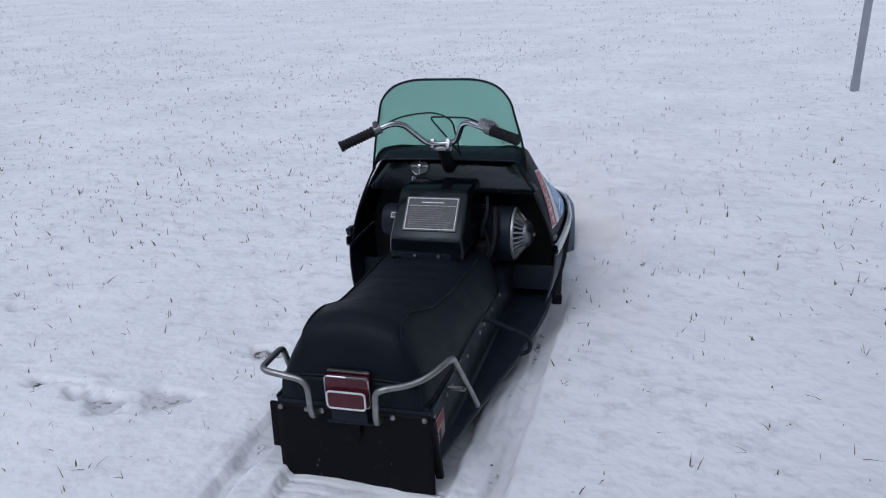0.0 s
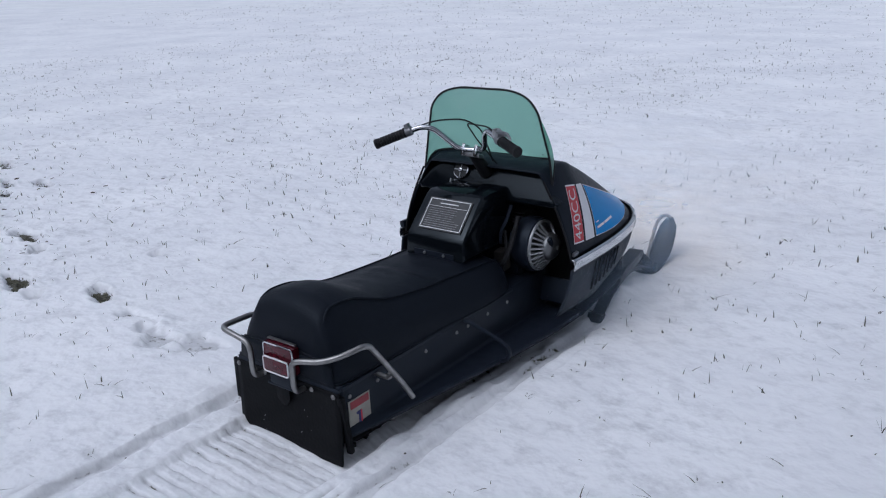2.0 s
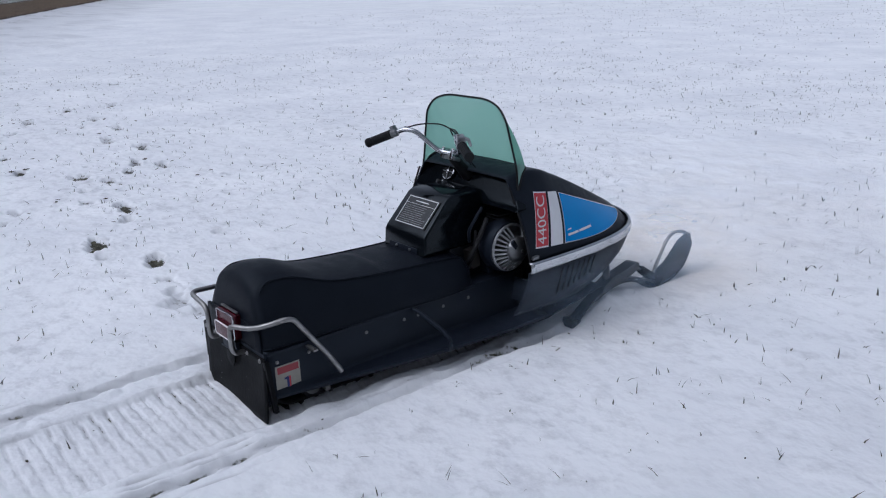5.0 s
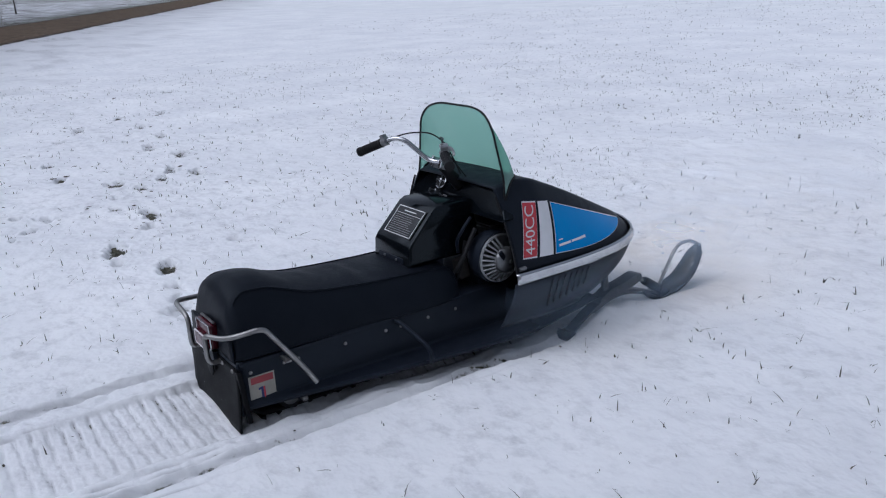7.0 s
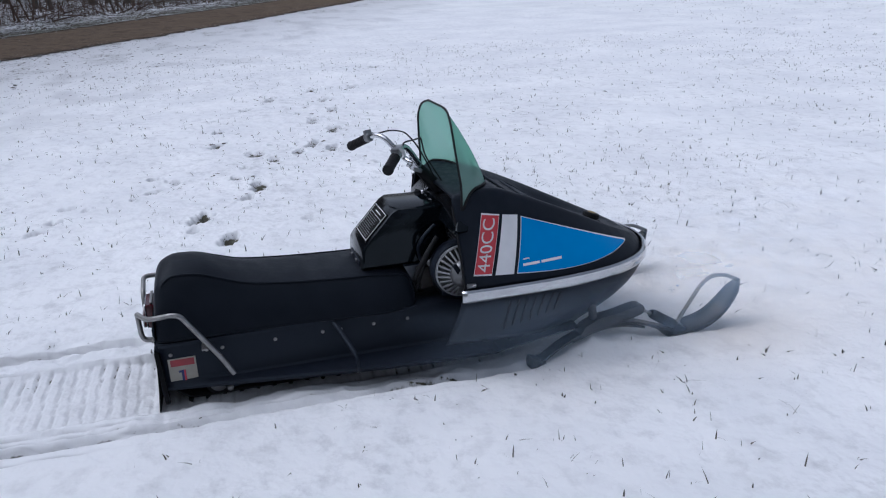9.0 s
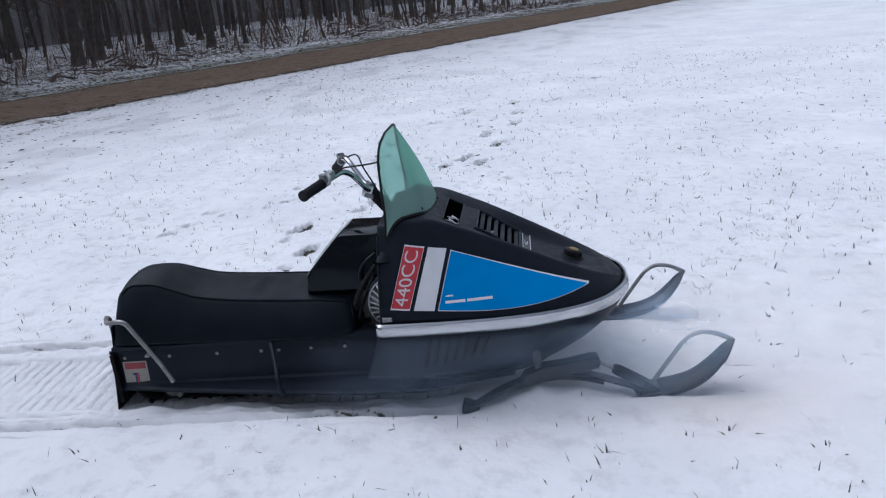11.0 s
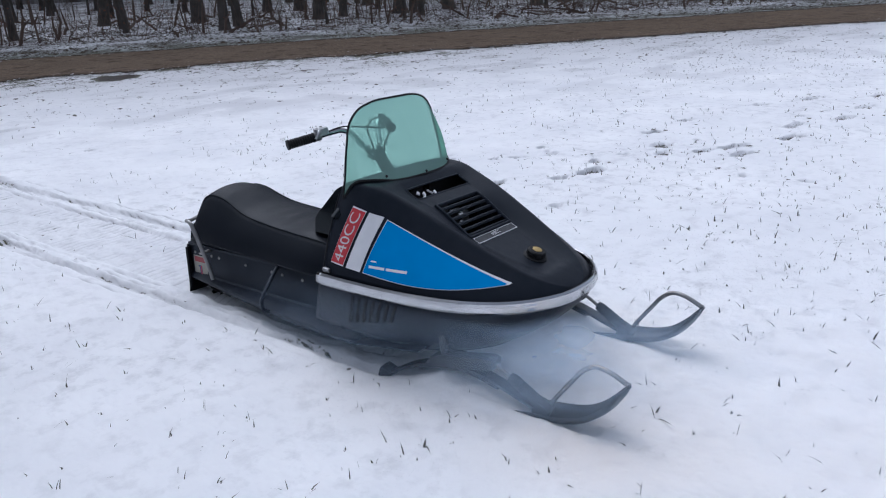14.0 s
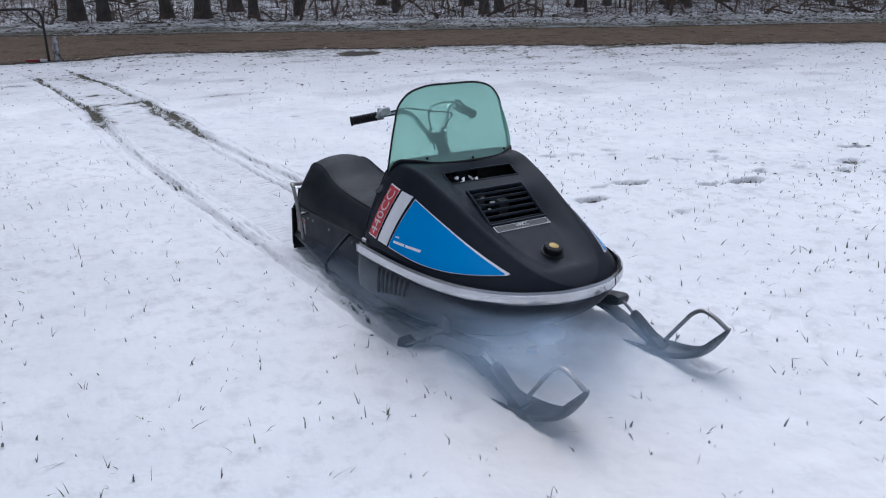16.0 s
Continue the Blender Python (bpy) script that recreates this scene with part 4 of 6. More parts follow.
# windshield
def windshield():
    ux = np.linspace(-1, 1, 81)
    rim_pts = smooth([(0, 1.157, 0.999), (0.136, 1.157, 0.994), (0.209, 1.150, 0.969), (0.256, 1.146, 0.915), (0.269, 1.148, 0.866), (0.287, 1.152, 0.795), (0.300, 1.156, 0.735), (0.313, 1.150, 0.642)], 201)
    corner = 0.5

    # the foot's line in plan and height, on the right and on the left
    line = {1: smooth([(0, 1.312, 0.702), (0.12, 1.303, 0.703), (0.18, 1.291, 0.707), (0.24, 1.262, 0.717), (0.282, 1.222, 0.718), (0.298, 1.190, 0.700), (0.313, 1.152, 0.636)], 101),
            -1: smooth([(0, 1.312, 0.702), (0.12, 1.302, 0.703), (0.175, 1.286, 0.707), (0.222, 1.258, 0.716), (0.270, 1.215, 0.717), (0.296, 1.188, 0.700), (0.313, 1.152, 0.636)], 101)}

    def foot(u):
        sg = 1 if u >= 0 else -1
        x, y, z = line[sg][int(round(abs(u) * 100))]
        return Vector((sg * x, y, z))

    def head(u):
        s, sg = abs(u), math.copysign(1, u)
        k = s / 0.7 * corner if s < 0.7 else corner + (s - 0.7) / 0.3 * (1 - corner) * 0.985
        x, y, z = rim_pts[int(round(k * 200))]
        return Vector((sg * x, y, z))
    rows = []
    for v in np.linspace(0, 1, 20):
        row = []
        for u in ux:
            p = foot(u).lerp(head(u), v)
            p.y += 0.012 * math.sin(math.pi * v) * (1 - abs(u) ** 6)
            p.x += math.copysign(0.006, u) * math.sin(math.pi * v) * math.exp(-((abs(u) - 0.75) / 0.12) ** 2)
            row.append(tuple(p))
        rows.append(row)
    ws = part("windshield", grid(rows), GREEN, machine, "green tinted acrylic windshield with a black edge trim", 60)
    part("foot_gasket", tube([tuple(foot(u) + Vector((0, -0.002, -0.001))) for u in np.linspace(-0.98, 0.98, 41)], 0.0058, 8), RUBBER, ws, "black rubber gasket along its foot", 60)
    edge = rows[-1]
    part("edge_trim", tube(edge, 0.0045, 8), RUBBER, ws, "black rubber edge trim")
    for x in (-0.19, 0.0, 0.2):
        p = foot(x / 0.38)
        part("screw", lathe([(0.006, 0), (0.005, 0.003), (0, 0.004)], pose(x, p.y + 0.004, p.z + 0.012, -65), 10), DARK, ws)
    return foot


ws_foot = windshield()


def cowl_deck():
    """The dark deck between the dash and the windshield, and the dash itself."""
    rows = []
    for v in np.linspace(0, 1, 8):
        row = []
        for u in np.linspace(-1, 1, 41):
            f = ws_foot(u)
            s = abs(u)
            a = Vector((u * 0.315, 1.172, 0.702 - 0.05 * max(0, (s - 0.75) / 0.25) ** 1.6))
            p = a.lerp(f, v)
            row.append((p.x * (0.99 if v > 0.9 else 1), p.y, p.z - 0.003 + 0.004 * math.sin(math.pi * v) * (1 - s**4)))
        rows.append(row)
    part("deck", grid(rows), SATIN, machine, "", 40, 0.004)
    # dash: a moulded panel under the deck, leaning away from the rider, its right end a turned facet
    out = [(-0.318, 0.584), (-0.306, 0.572), (0.345, 0.564), (0.354, 0.576), (0.262, 0.694), (0.238, 0.704), (-0.218, 0.702), (-0.245, 0.690)]
    rows = []
    for d, back in ((0.0, 0.045), (0.0, 0.010), (0.003, 0.003), (0.010, 0.0), (0.03, 0.0)):
        rows.append([(0.01 + (x - 0.01) * (1 - d / 0.5), 1.105 + back + 0.46 * (z - 0.575) + 0.05 * max(0.0, x - 0.2), 0.64 + (z - 0.64) * (1 - d / 0.12)) for x, z in out])
    bm = grid(rows, close=True)
    bm.verts.ensure_lookup_table()
    n = len(bm.verts)
    bm.faces.new([bm.verts[n - 8 + k] for k in range(8)])
    dash = part("dashboard", bm, GLOSS, machine, "glossy black moulded dashboard", 25)
    m = pose(-0.112, 1.143, 0.660, 65, 0, 0)
    part("dial_ring", lathe([(0.037, 0), (0.037, 0.008), (0.033, 0.010), (0.0325, 0.006)], m, 28), CHROME, dash, "chrome ring")
    part("dial_face", lathe([(0.0325, 0.006), (0, 0.0062)], m, 24), PLATE, dash)
    for a in (0, 90, 180, 270):
        part("dial_mark", box(0.022, 0.004, 0.002, m @ pose(0, 0, 0.0085, 0, 0, a) @ pose(0.022, 0, 0), 0), CASTING, dash)
    part("dial_hub", lathe([(0.009, 0.006), (0.009, 0.013), (0.006, 0.015), (0, 0.015)], m, 16), CHROME, dash)
    key = pose(-0.128, 1.116, 0.612, 65, 0, 0)
    part("ignition_switch", lathe([(0.013, -0.006), (0.013, 0.010), (0.009, 0.014), (0, 0.014)], key, 18), CHROME, dash, "chrome ignition switch")
    part("key", box(0.005, 0.018, 0.026, key @ pose(0, 0, 0.026), 0.002), CASTING, dash)
    part("key", box(0.004, 0.014, 0.022, pose(-0.126, 1.084, 0.580, 12), 0.002), CASTING, dash)
    part("knob", lathe([(0.009, 0), (0.009, 0.014), (0.006, 0.018), (0, 0.018)], pose(0.01, 1.138, 0.655, 65), 14), RUBBER, dash)
    part("wiring", tube(smooth([(-0.128, 1.115, 0.60), (-0.13, 1.09, 0.565), (-0.11, 1.09, 0.53), (-0.13, 1.12, 0.50)], 14), 0.004, 6), RUBBER, dash)


cowl_deck()


def rear_rim():
    """The folded rear edge of the hood, round the opening."""
    pts = []
    for z in np.linspace(RIM, 0.66, 14):
        pts.append((hood_side(1.12, z) - 0.002, 1.119, z))
    part("hood_edge", tube(pts, 0.0045, 8), RUBBER, machine, "", 60)
    part("hood_edge", tube([(-x, y, z) for x, y, z in pts], 0.0045, 8), RUBBER, machine, "", 60)


rear_rim()


# console with the instruction plate
def console():
    side = [(0.788, 0.402), (0.793, 0.472), (0.806, 0.492), (0.925, 0.616), (0.948, 0.628), (1.12, 0.624), (1.15, 0.455), (1.05, 0.400)]
    bm = bmesh.new()
    rows = []
    for x, d in ((-0.132, 0.012), (-0.127, 0.003), (-0.119, 0.0), (0.119, 0.0), (0.127, 0.003), (0.132, 0.012)):
        c = (0.97, 0.51)
        rows.append([(x * (1.06 - 0.5 * max(0, z - 0.40) * 0.55), y + (c[0] - y) * d / 0.16, z + (c[1] - z) * d / 0.11) for y, z in side])
    grid(rows, bm, close=True)
    bm.verts.ensure_lookup_table()
    n = len(bm.verts)
    bm.faces.new([bm.verts[k] for k in range(8)][::-1])
    bm.faces.new([bm.verts[n - 8 + k] for k in range(8)])
    bmesh.ops.bevel(bm, geom=[e for e in bm.edges if e.calc_face_angle(0) > 0.5], offset=0.006, segments=2, profile=0.7, affect="EDGES")
    con = part("console", bm, GLOSS, machine, "glossy black engine console with an instruction plate", 28)
    a = math.degrees(math.atan2(0.124, 0.119))
    m = pose(0.008, 0.8655, 0.554, a, 0, 0)

    def flat(w, h, lift, x=0.0, y=0.0):
        return box(w, h, 0.0012, m @ pose(x, y, lift), 0)
    plate = part("instruction_plate", flat(0.203, 0.138, 0.0045), PLATE, con, "black instruction plate with white printed bars")
    for x, y, w, h in ((0, 0.0625, 0.192, 0.003), (0, -0.0625, 0.192, 0.003), (-0.0945, 0, 0.003, 0.128), (0.0945, 0, 0.003, 0.128), (0, 0.032, 0.18, 0.0015)):
        part("border", flat(w, h, 0.0056, x, y), PRINT, plate)
    part("heading_bar", flat(0.085, 0.004, 0.0056, 0.0, 0.046), PRINT, plate)
    r = random.Random(4)
    for k in range(9):
        w = r.uniform(0.12, 0.165)
        part("text_bar", flat(w, 0.0015, 0.0056, -0.0825 + w / 2, 0.021 - k * 0.0092), TEXT, plate)
    part("console_foot", box(0.19, 0.03, 0.05, pose(0, 0.80, 0.405), 0.006), SATIN, con)
    for x in (-0.04, 0.05):
        part("clip", lathe([(0.007, 0), (0.005, 0.004), (0, 0.005)], pose(x, 0.783, 0.42, 80), 10), CASTING, con)
    return con


console()


# engine, fan housing, canister
def engine():
    block = part("engine_block", box(0.26, 0.26, 0.2, pose(0.06, 1.22, 0.30), 0.02), SATIN, machine, "black engine block under the hood")
    for k in range(7):
        part("cooling_fin", box(0.2, 0.15, 0.004, pose(0.05, 1.27, 0.41 + k * 0.014), 0.001), CASTING, block)
    part("intake", lathe([(0.03, 0), (0.03, 0.06), (0.036, 0.062), (0.036, 0.075), (0.028, 0.078), (0, 0.078)], pose(0.05, 1.42, 0.545), 18), CASTING, block)
    part("carburettor", box(0.05, 0.06, 0.06, pose(-0.05, 1.44, 0.53), 0.01), CASTING, block)
    ax = pose(0.195, 1.152, 0.392, 0, 90, 0) @ Matrix.Diagonal((0.93, 0.93, 1.0, 1.0))
    fan = part("fan_housing", lathe([(0.10, -0.03), (0.118, 0.0), (0.120, 0.04), (0.117, 0.062), (0.111, 0.066), (0.105, 0.05), (0.05, 0.05)], ax, 40), SATIN, machine, "black fan housing with a silver vaned cover")
    part("cover_ring", lathe([(0.104, 0.062), (0.111, 0.066), (0.111, 0.073), (0.105, 0.077), (0.100, 0.072), (0.100, 0.062)], ax, 44), ALLOY, fan, "bright alloy ring")
    part("fan_cover", lathe([(0.058, 0.100), (0.061, 0.108), (0.056, 0.122), (0.044, 0.133), (0.024, 0.140), (0, 0.141)], ax, 32), CASTING, fan, "silver domed cover", 50)
    for k in range(26):
        a = 360 / 26 * k
        if 150 < a < 185:
            continue
        part("vane", box(0.058, 0.0078, 0.009, ax @ pose(0, 0, 0, 0, 0, a) @ pose(0.081, 0, 0.089, 0, 38, 0), 0.001), ALLOY, fan)
    part("starter_arm", box(0.075, 0.020, 0.012, ax @ pose(-0.02, -0.03, 0.130, 0, 0, 30), 0.003), SATIN, fan)
    part("cover_bolt", lathe([(0.010, 0.138), (0.009, 0.147), (0, 0.148)], ax, 6), STEEL, fan)
    can = part("canister", lathe([(0.03, 0), (0.062, 0.004), (0.068, 0.02), (0.068, 0.12), (0.062, 0.136), (0.03, 0.14)], pose(-0.115, 1.09, 0.452, 0, -90, 0), 30), SATIN, machine, "black clutch canister with a small pale label")
    tag = part("canister_label", box(0.036, 0.003, 0.026, pose(-0.190, 1.030, 0.492, -52), 0), PRINT, can)
    for dz in (-0.006, 0.0, 0.006):
        part("label_bar", box(0.028, 0.003, 0.003, pose(-0.190, 1.029, 0.493, -52) @ pose(0, -0.001, dz), 0), PLATE, tag)
    part("bracket", box(0.045, 0.05, 0.085, pose(0.155, 1.03, 0.35, 8), 0.008), IRON, machine, "dark cast bracket beside the fan")
    part("bracket_arm", tube(smooth([(0.155, 1.02, 0.42), (0.165, 1.01, 0.47), (0.18, 1.03, 0.52), (0.17, 1.08, 0.56)], 12), 0.007, 8), SATIN, machine)
    part("hose", tube(smooth([(0.12, 1.0, 0.32), (0.19, 0.985, 0.36), (0.21, 1.02, 0.44), (0.2, 1.08, 0.52)], 20), 0.010, 8), RUBBER, machine)
    part("hose", tube(smooth([(0.13, 1.02, 0.28), (0.17, 0.99, 0.3), (0.185, 1.01, 0.37), (0.15, 1.06, 0.46)], 20), 0.007, 8), RUBBER, machine)
    part("firewall", prism([(-0.385, 0.12), (0.385, 0.12), (0.385, 0.40), (0.30, 0.60), (0.24, 0.668), (0.128, 0.670), (0.118, 0.640), (0.098, 0.652), (0.074, 0.638), (0.066, 0.671), (0.012, 0.672), (0.006, 0.628), (-0.012, 0.640), (-0.03, 0.610), (-0.038, 0.672), (-0.24, 0.668), (-0.30, 0.60), (-0.385, 0.40)], "y", 1.298, 1.302), DARK, machine)
    for s in (-1, 1):
        part("foot_floor", box(0.19, 0.36, 0.005, pose(s * 0.315, 1.40, 0.118, 8), 0.001), SATIN, machine)
        well = part("footwell", box(0.18, 0.02, 0.10, pose(s * 0.315, 1.20, 0.19, -14), 0.006), SATIN, machine, "black ribbed foot rest")
        for k in range(4):
            part("rib", box(0.16, 0.006, 0.006, pose(s * 0.315, 1.186 + 0.005 * k, 0.155 + 0.022 * k, -14), 0.002), SATIN, well)


engine()


# tunnel, running boards, rear flap
def tunnel():
    side_w = spline([0.0, 0.3, 0.7, 1.15], [0.230, 0.234, 0.236, 0.236])
    rows = []
    for y in np.linspace(0.004, 1.25, 26):
        w = float(side_w(y))
        board = float(spline([0.0, 0.27, 0.62, 1.0, 1.25], [0.246, 0.292, 0.348, 0.392, 0.398])(y))
        zb = 0.104 - 0.004 * y
        half = [(0.0, 0.268), (w - 0.02, 0.268), (w - 0.004, 0.263), (w, 0.250), (w + 0.002, 0.128), (w + 0.004, zb + 0.012), (w + 0.012, zb + 0.004),
                (board - 0.006, zb), (board, zb - 0.006), (board, zb - 0.016)]
        rows.append([(-x, y, z) for x, z in half[::-1]] + [(x, y, z) for x, z in half[1:]])
    t = part("tunnel", grid(rows), SATIN, machine, "satin black tunnel with folded running boards", 35, 0.003)
    for s in (-1, 1):
        for y in (0.047, 0.175, 0.231, 0.424, 0.602, 0.671, 0.799, 0.933):
            part("rivet", lathe([(0.0075, 0), (0.0065, 0.003), (0.0035, 0.0048), (0, 0.005)], pose(s * (float(side_w(y)) + 0.001), y, 0.218, 0, 90 * s, 0), 10), STEEL, t, "bright steel rivet")
        part("seat_rail", box(0.008, 0.96, 0.012, pose(s * 0.237, 0.49, 0.258), 0.003), SATIN, t)
        rod = [(s * 0.239, 0.644, 0.250), (s * 0.262, 0.655, 0.243), (s * 0.372, 0.696, 0.176), (s * 0.396, 0.703, 0.150), (s * 0.390, 0.706, 0.105), (s * 0.352, 0.704, 0.092)]
        part("hold_bar", tube(rounded(rod, 0.03), 0.0085, 10), SATIN, t, "black bent steel side bar")
        # number decal near the rear
        x = s * 0.2345
        dec = part("number_decal", box(0.002, 0.098, 0.104, pose(x, 0.083, 0.151), 0), CREAM, t, "cream and red square decal")
        part("decal_band", box(0.002, 0.084, 0.026, pose(x + s * 0.0012, 0.084, 0.185), 0), DULL_RED, dec)
        for dy, dz, wy, wz, mt in ((0.0, -0.008, 0.016, 0.05, NAVY), (0.004, -0.008, 0.006, 0.05, RED), (0, -0.036, 0.034, 0.007, NAVY), (-0.010 * s, 0.012, 0.014, 0.008, NAVY)):
            part("decal_bar", box(0.002, wy, wz, pose(x + s * (0.0014 if mt is NAVY else 0.002), 0.084 + dy, 0.138 + dz), 0), mt, dec)
    return t


tunnel()


def rear_end():
    part("rear_panel", prism([(-0.232, 0.06), (0.232, 0.06), (0.232, 0.262), (-0.232, 0.262)], "y", -0.002, 0.006, 0.002), SATIN, machine)
    rows = []
    for v in np.linspace(0, 1, 14):
        row = []
        for u in np.linspace(0, 1, 22):
            x = -0.237 + 0.476 * u + 0.003 * v
            z = 0.248 - 0.245 * v - 0.006 * math.sin(3.1 * u) * v
            row.append((x, -0.006 - 0.012 * v * v - 0.004 * math.sin(u * 5 + v * 3) * v, z))
        rows.append(row)
    flap = part("snow_flap", grid(rows), FLAP, machine, "worn black rubber snow flap with snow dust", 50, 0.006)
    dust, r = bmesh.new(), random.Random(8)
    for k in range(9):
        u, v = r.choice((r.uniform(0.05, 0.95), r.gauss(0.28, 0.03), r.gauss(0.68, 0.04))), r.uniform(0.35, 0.97)
        q, d = Vector((-0.237 + 0.476 * u, -0.0145 - 0.012 * v * v - 0.004 * math.sin(u * 5 + v * 3) * v, 0.248 - 0.245 * v)), r.uniform(0.0007, 0.0016)
        dust.faces.new([dust.verts.new(q + Vector((d * math.cos(t) * r.uniform(0.5, 1.3), 0, d * math.sin(t) * r.uniform(0.5, 1.6)))) for t in (0, 1.3, 2.5, 3.8, 5.1)])
    part("snow_dust", dust, SNOW, flap, "specks of dry snow")
    part("flap_corner", box(0.028, 0.012, 0.15, pose(-0.245, 0.0, 0.172, 0, 2), 0.004), FLAP, flap)
    part("flap_corner", box(0.022, 0.018, 0.2, pose(0.243, 0.008, 0.138, 4, -3), 0.005), FLAP, flap)
    for x in (-0.218, -0.135, -0.088, 0.128, 0.222):
        part("rivet", lathe([(0.0085, 0), (0.0075, 0.003), (0.004, 0.0052), (0, 0.0055)], pose(x, -0.0135, 0.240, 90), 10), STEEL, flap, "bright steel rivet")
    part("latch", box(0.11, 0.022, 0.045, pose(0.0, -0.010, 0.235), 0.005), SATIN, flap, "black latch under the tail lamp")
    part("latch_bar", box(0.14, 0.012, 0.008, pose(0.0, -0.016, 0.214), 0.003), SATIN, flap)
    part("strap", prism([(-0.03, 0.21), (0.03, 0.21), (0.03, 0.172), (0.012, 0.15), (-0.012, 0.15), (-0.03, 0.172)], "y", -0.022, -0.016, 0.002), FLAP, flap)
    lamp = part("tail_lamp", box(0.134, 0.034, 0.094, pose(0.004, -0.012, 0.318), 0.010), LENS, machine, "dark red rectangular tail lamp with bright trim")
    def ring(w, h, y, r, z):
        return tube(rounded([(0.004, y, z + h / 2), (0.004 + w / 2, y, z + h / 2), (0.004 + w / 2, y, z - h / 2), (0.004 - w / 2, y, z - h / 2), (0.004 - w / 2, y, z + h / 2), (0.004, y, z + h / 2)], 0.012), r, 8)
    part("lamp_trim", ring(0.132, 0.092, -0.028, 0.003, 0.318), CHROME, lamp)
    part("brake_lens", box(0.116, 0.018, 0.052, pose(0.002, -0.034, 0.298), 0.006), LENS, lamp, "dark red brake lens")
    part("lens_trim", ring(0.114, 0.052, -0.042, 0.003, 0.298), PRINT, lamp)
    part("lamp_strip", box(0.126, 0.010, 0.006, pose(0.004, -0.006, 0.372), 0.002), STEEL, machine, "bright strip over the tail lamp")
    for s in (-1, 1):
        pts = [(s * 0.092, -0.010, 0.232), (s * 0.093, -0.045, 0.236), (s * 0.094, -0.054, 0.26), (s * 0.099, -0.056, 0.340), (s * 0.124, -0.054, 0.353),
               (s * 0.190, -0.022, 0.354), (s * 0.236, 0.010, 0.368), (s * 0.275, 0.076, 0.387), (s * 0.279, 0.104, 0.380), (s * 0.296, 0.225, 0.205), (s * 0.305, 0.262, 0.138)]
        if s < 0:
            pts = [(-0.100, -0.010, 0.234), (-0.102, -0.043, 0.238), (-0.106, -0.046, 0.26), (-0.108, -0.044, 0.352), (-0.250, -0.046, 0.376), (-0.256, 0.112, 0.368),
                   (-0.290, 0.225, 0.205), (-0.302, 0.262, 0.138)]
        bar = part("grab_bar", tube(rounded(pts, 0.035), 0.0095, 12), STEEL, machine, "bent bare steel grab bar", 60)
        part("bar_foot", box(0.05, 0.02, 0.008, pose(s * 0.27, 0.17, 0.245, 0, 0, 0), 0.003), STEEL, bar)
        part("bar_bolt", tube([(s * 0.232, 0.168, 0.246), (s * 0.285, 0.168, 0.246)], 0.007, 8), STEEL, bar)


rear_end()


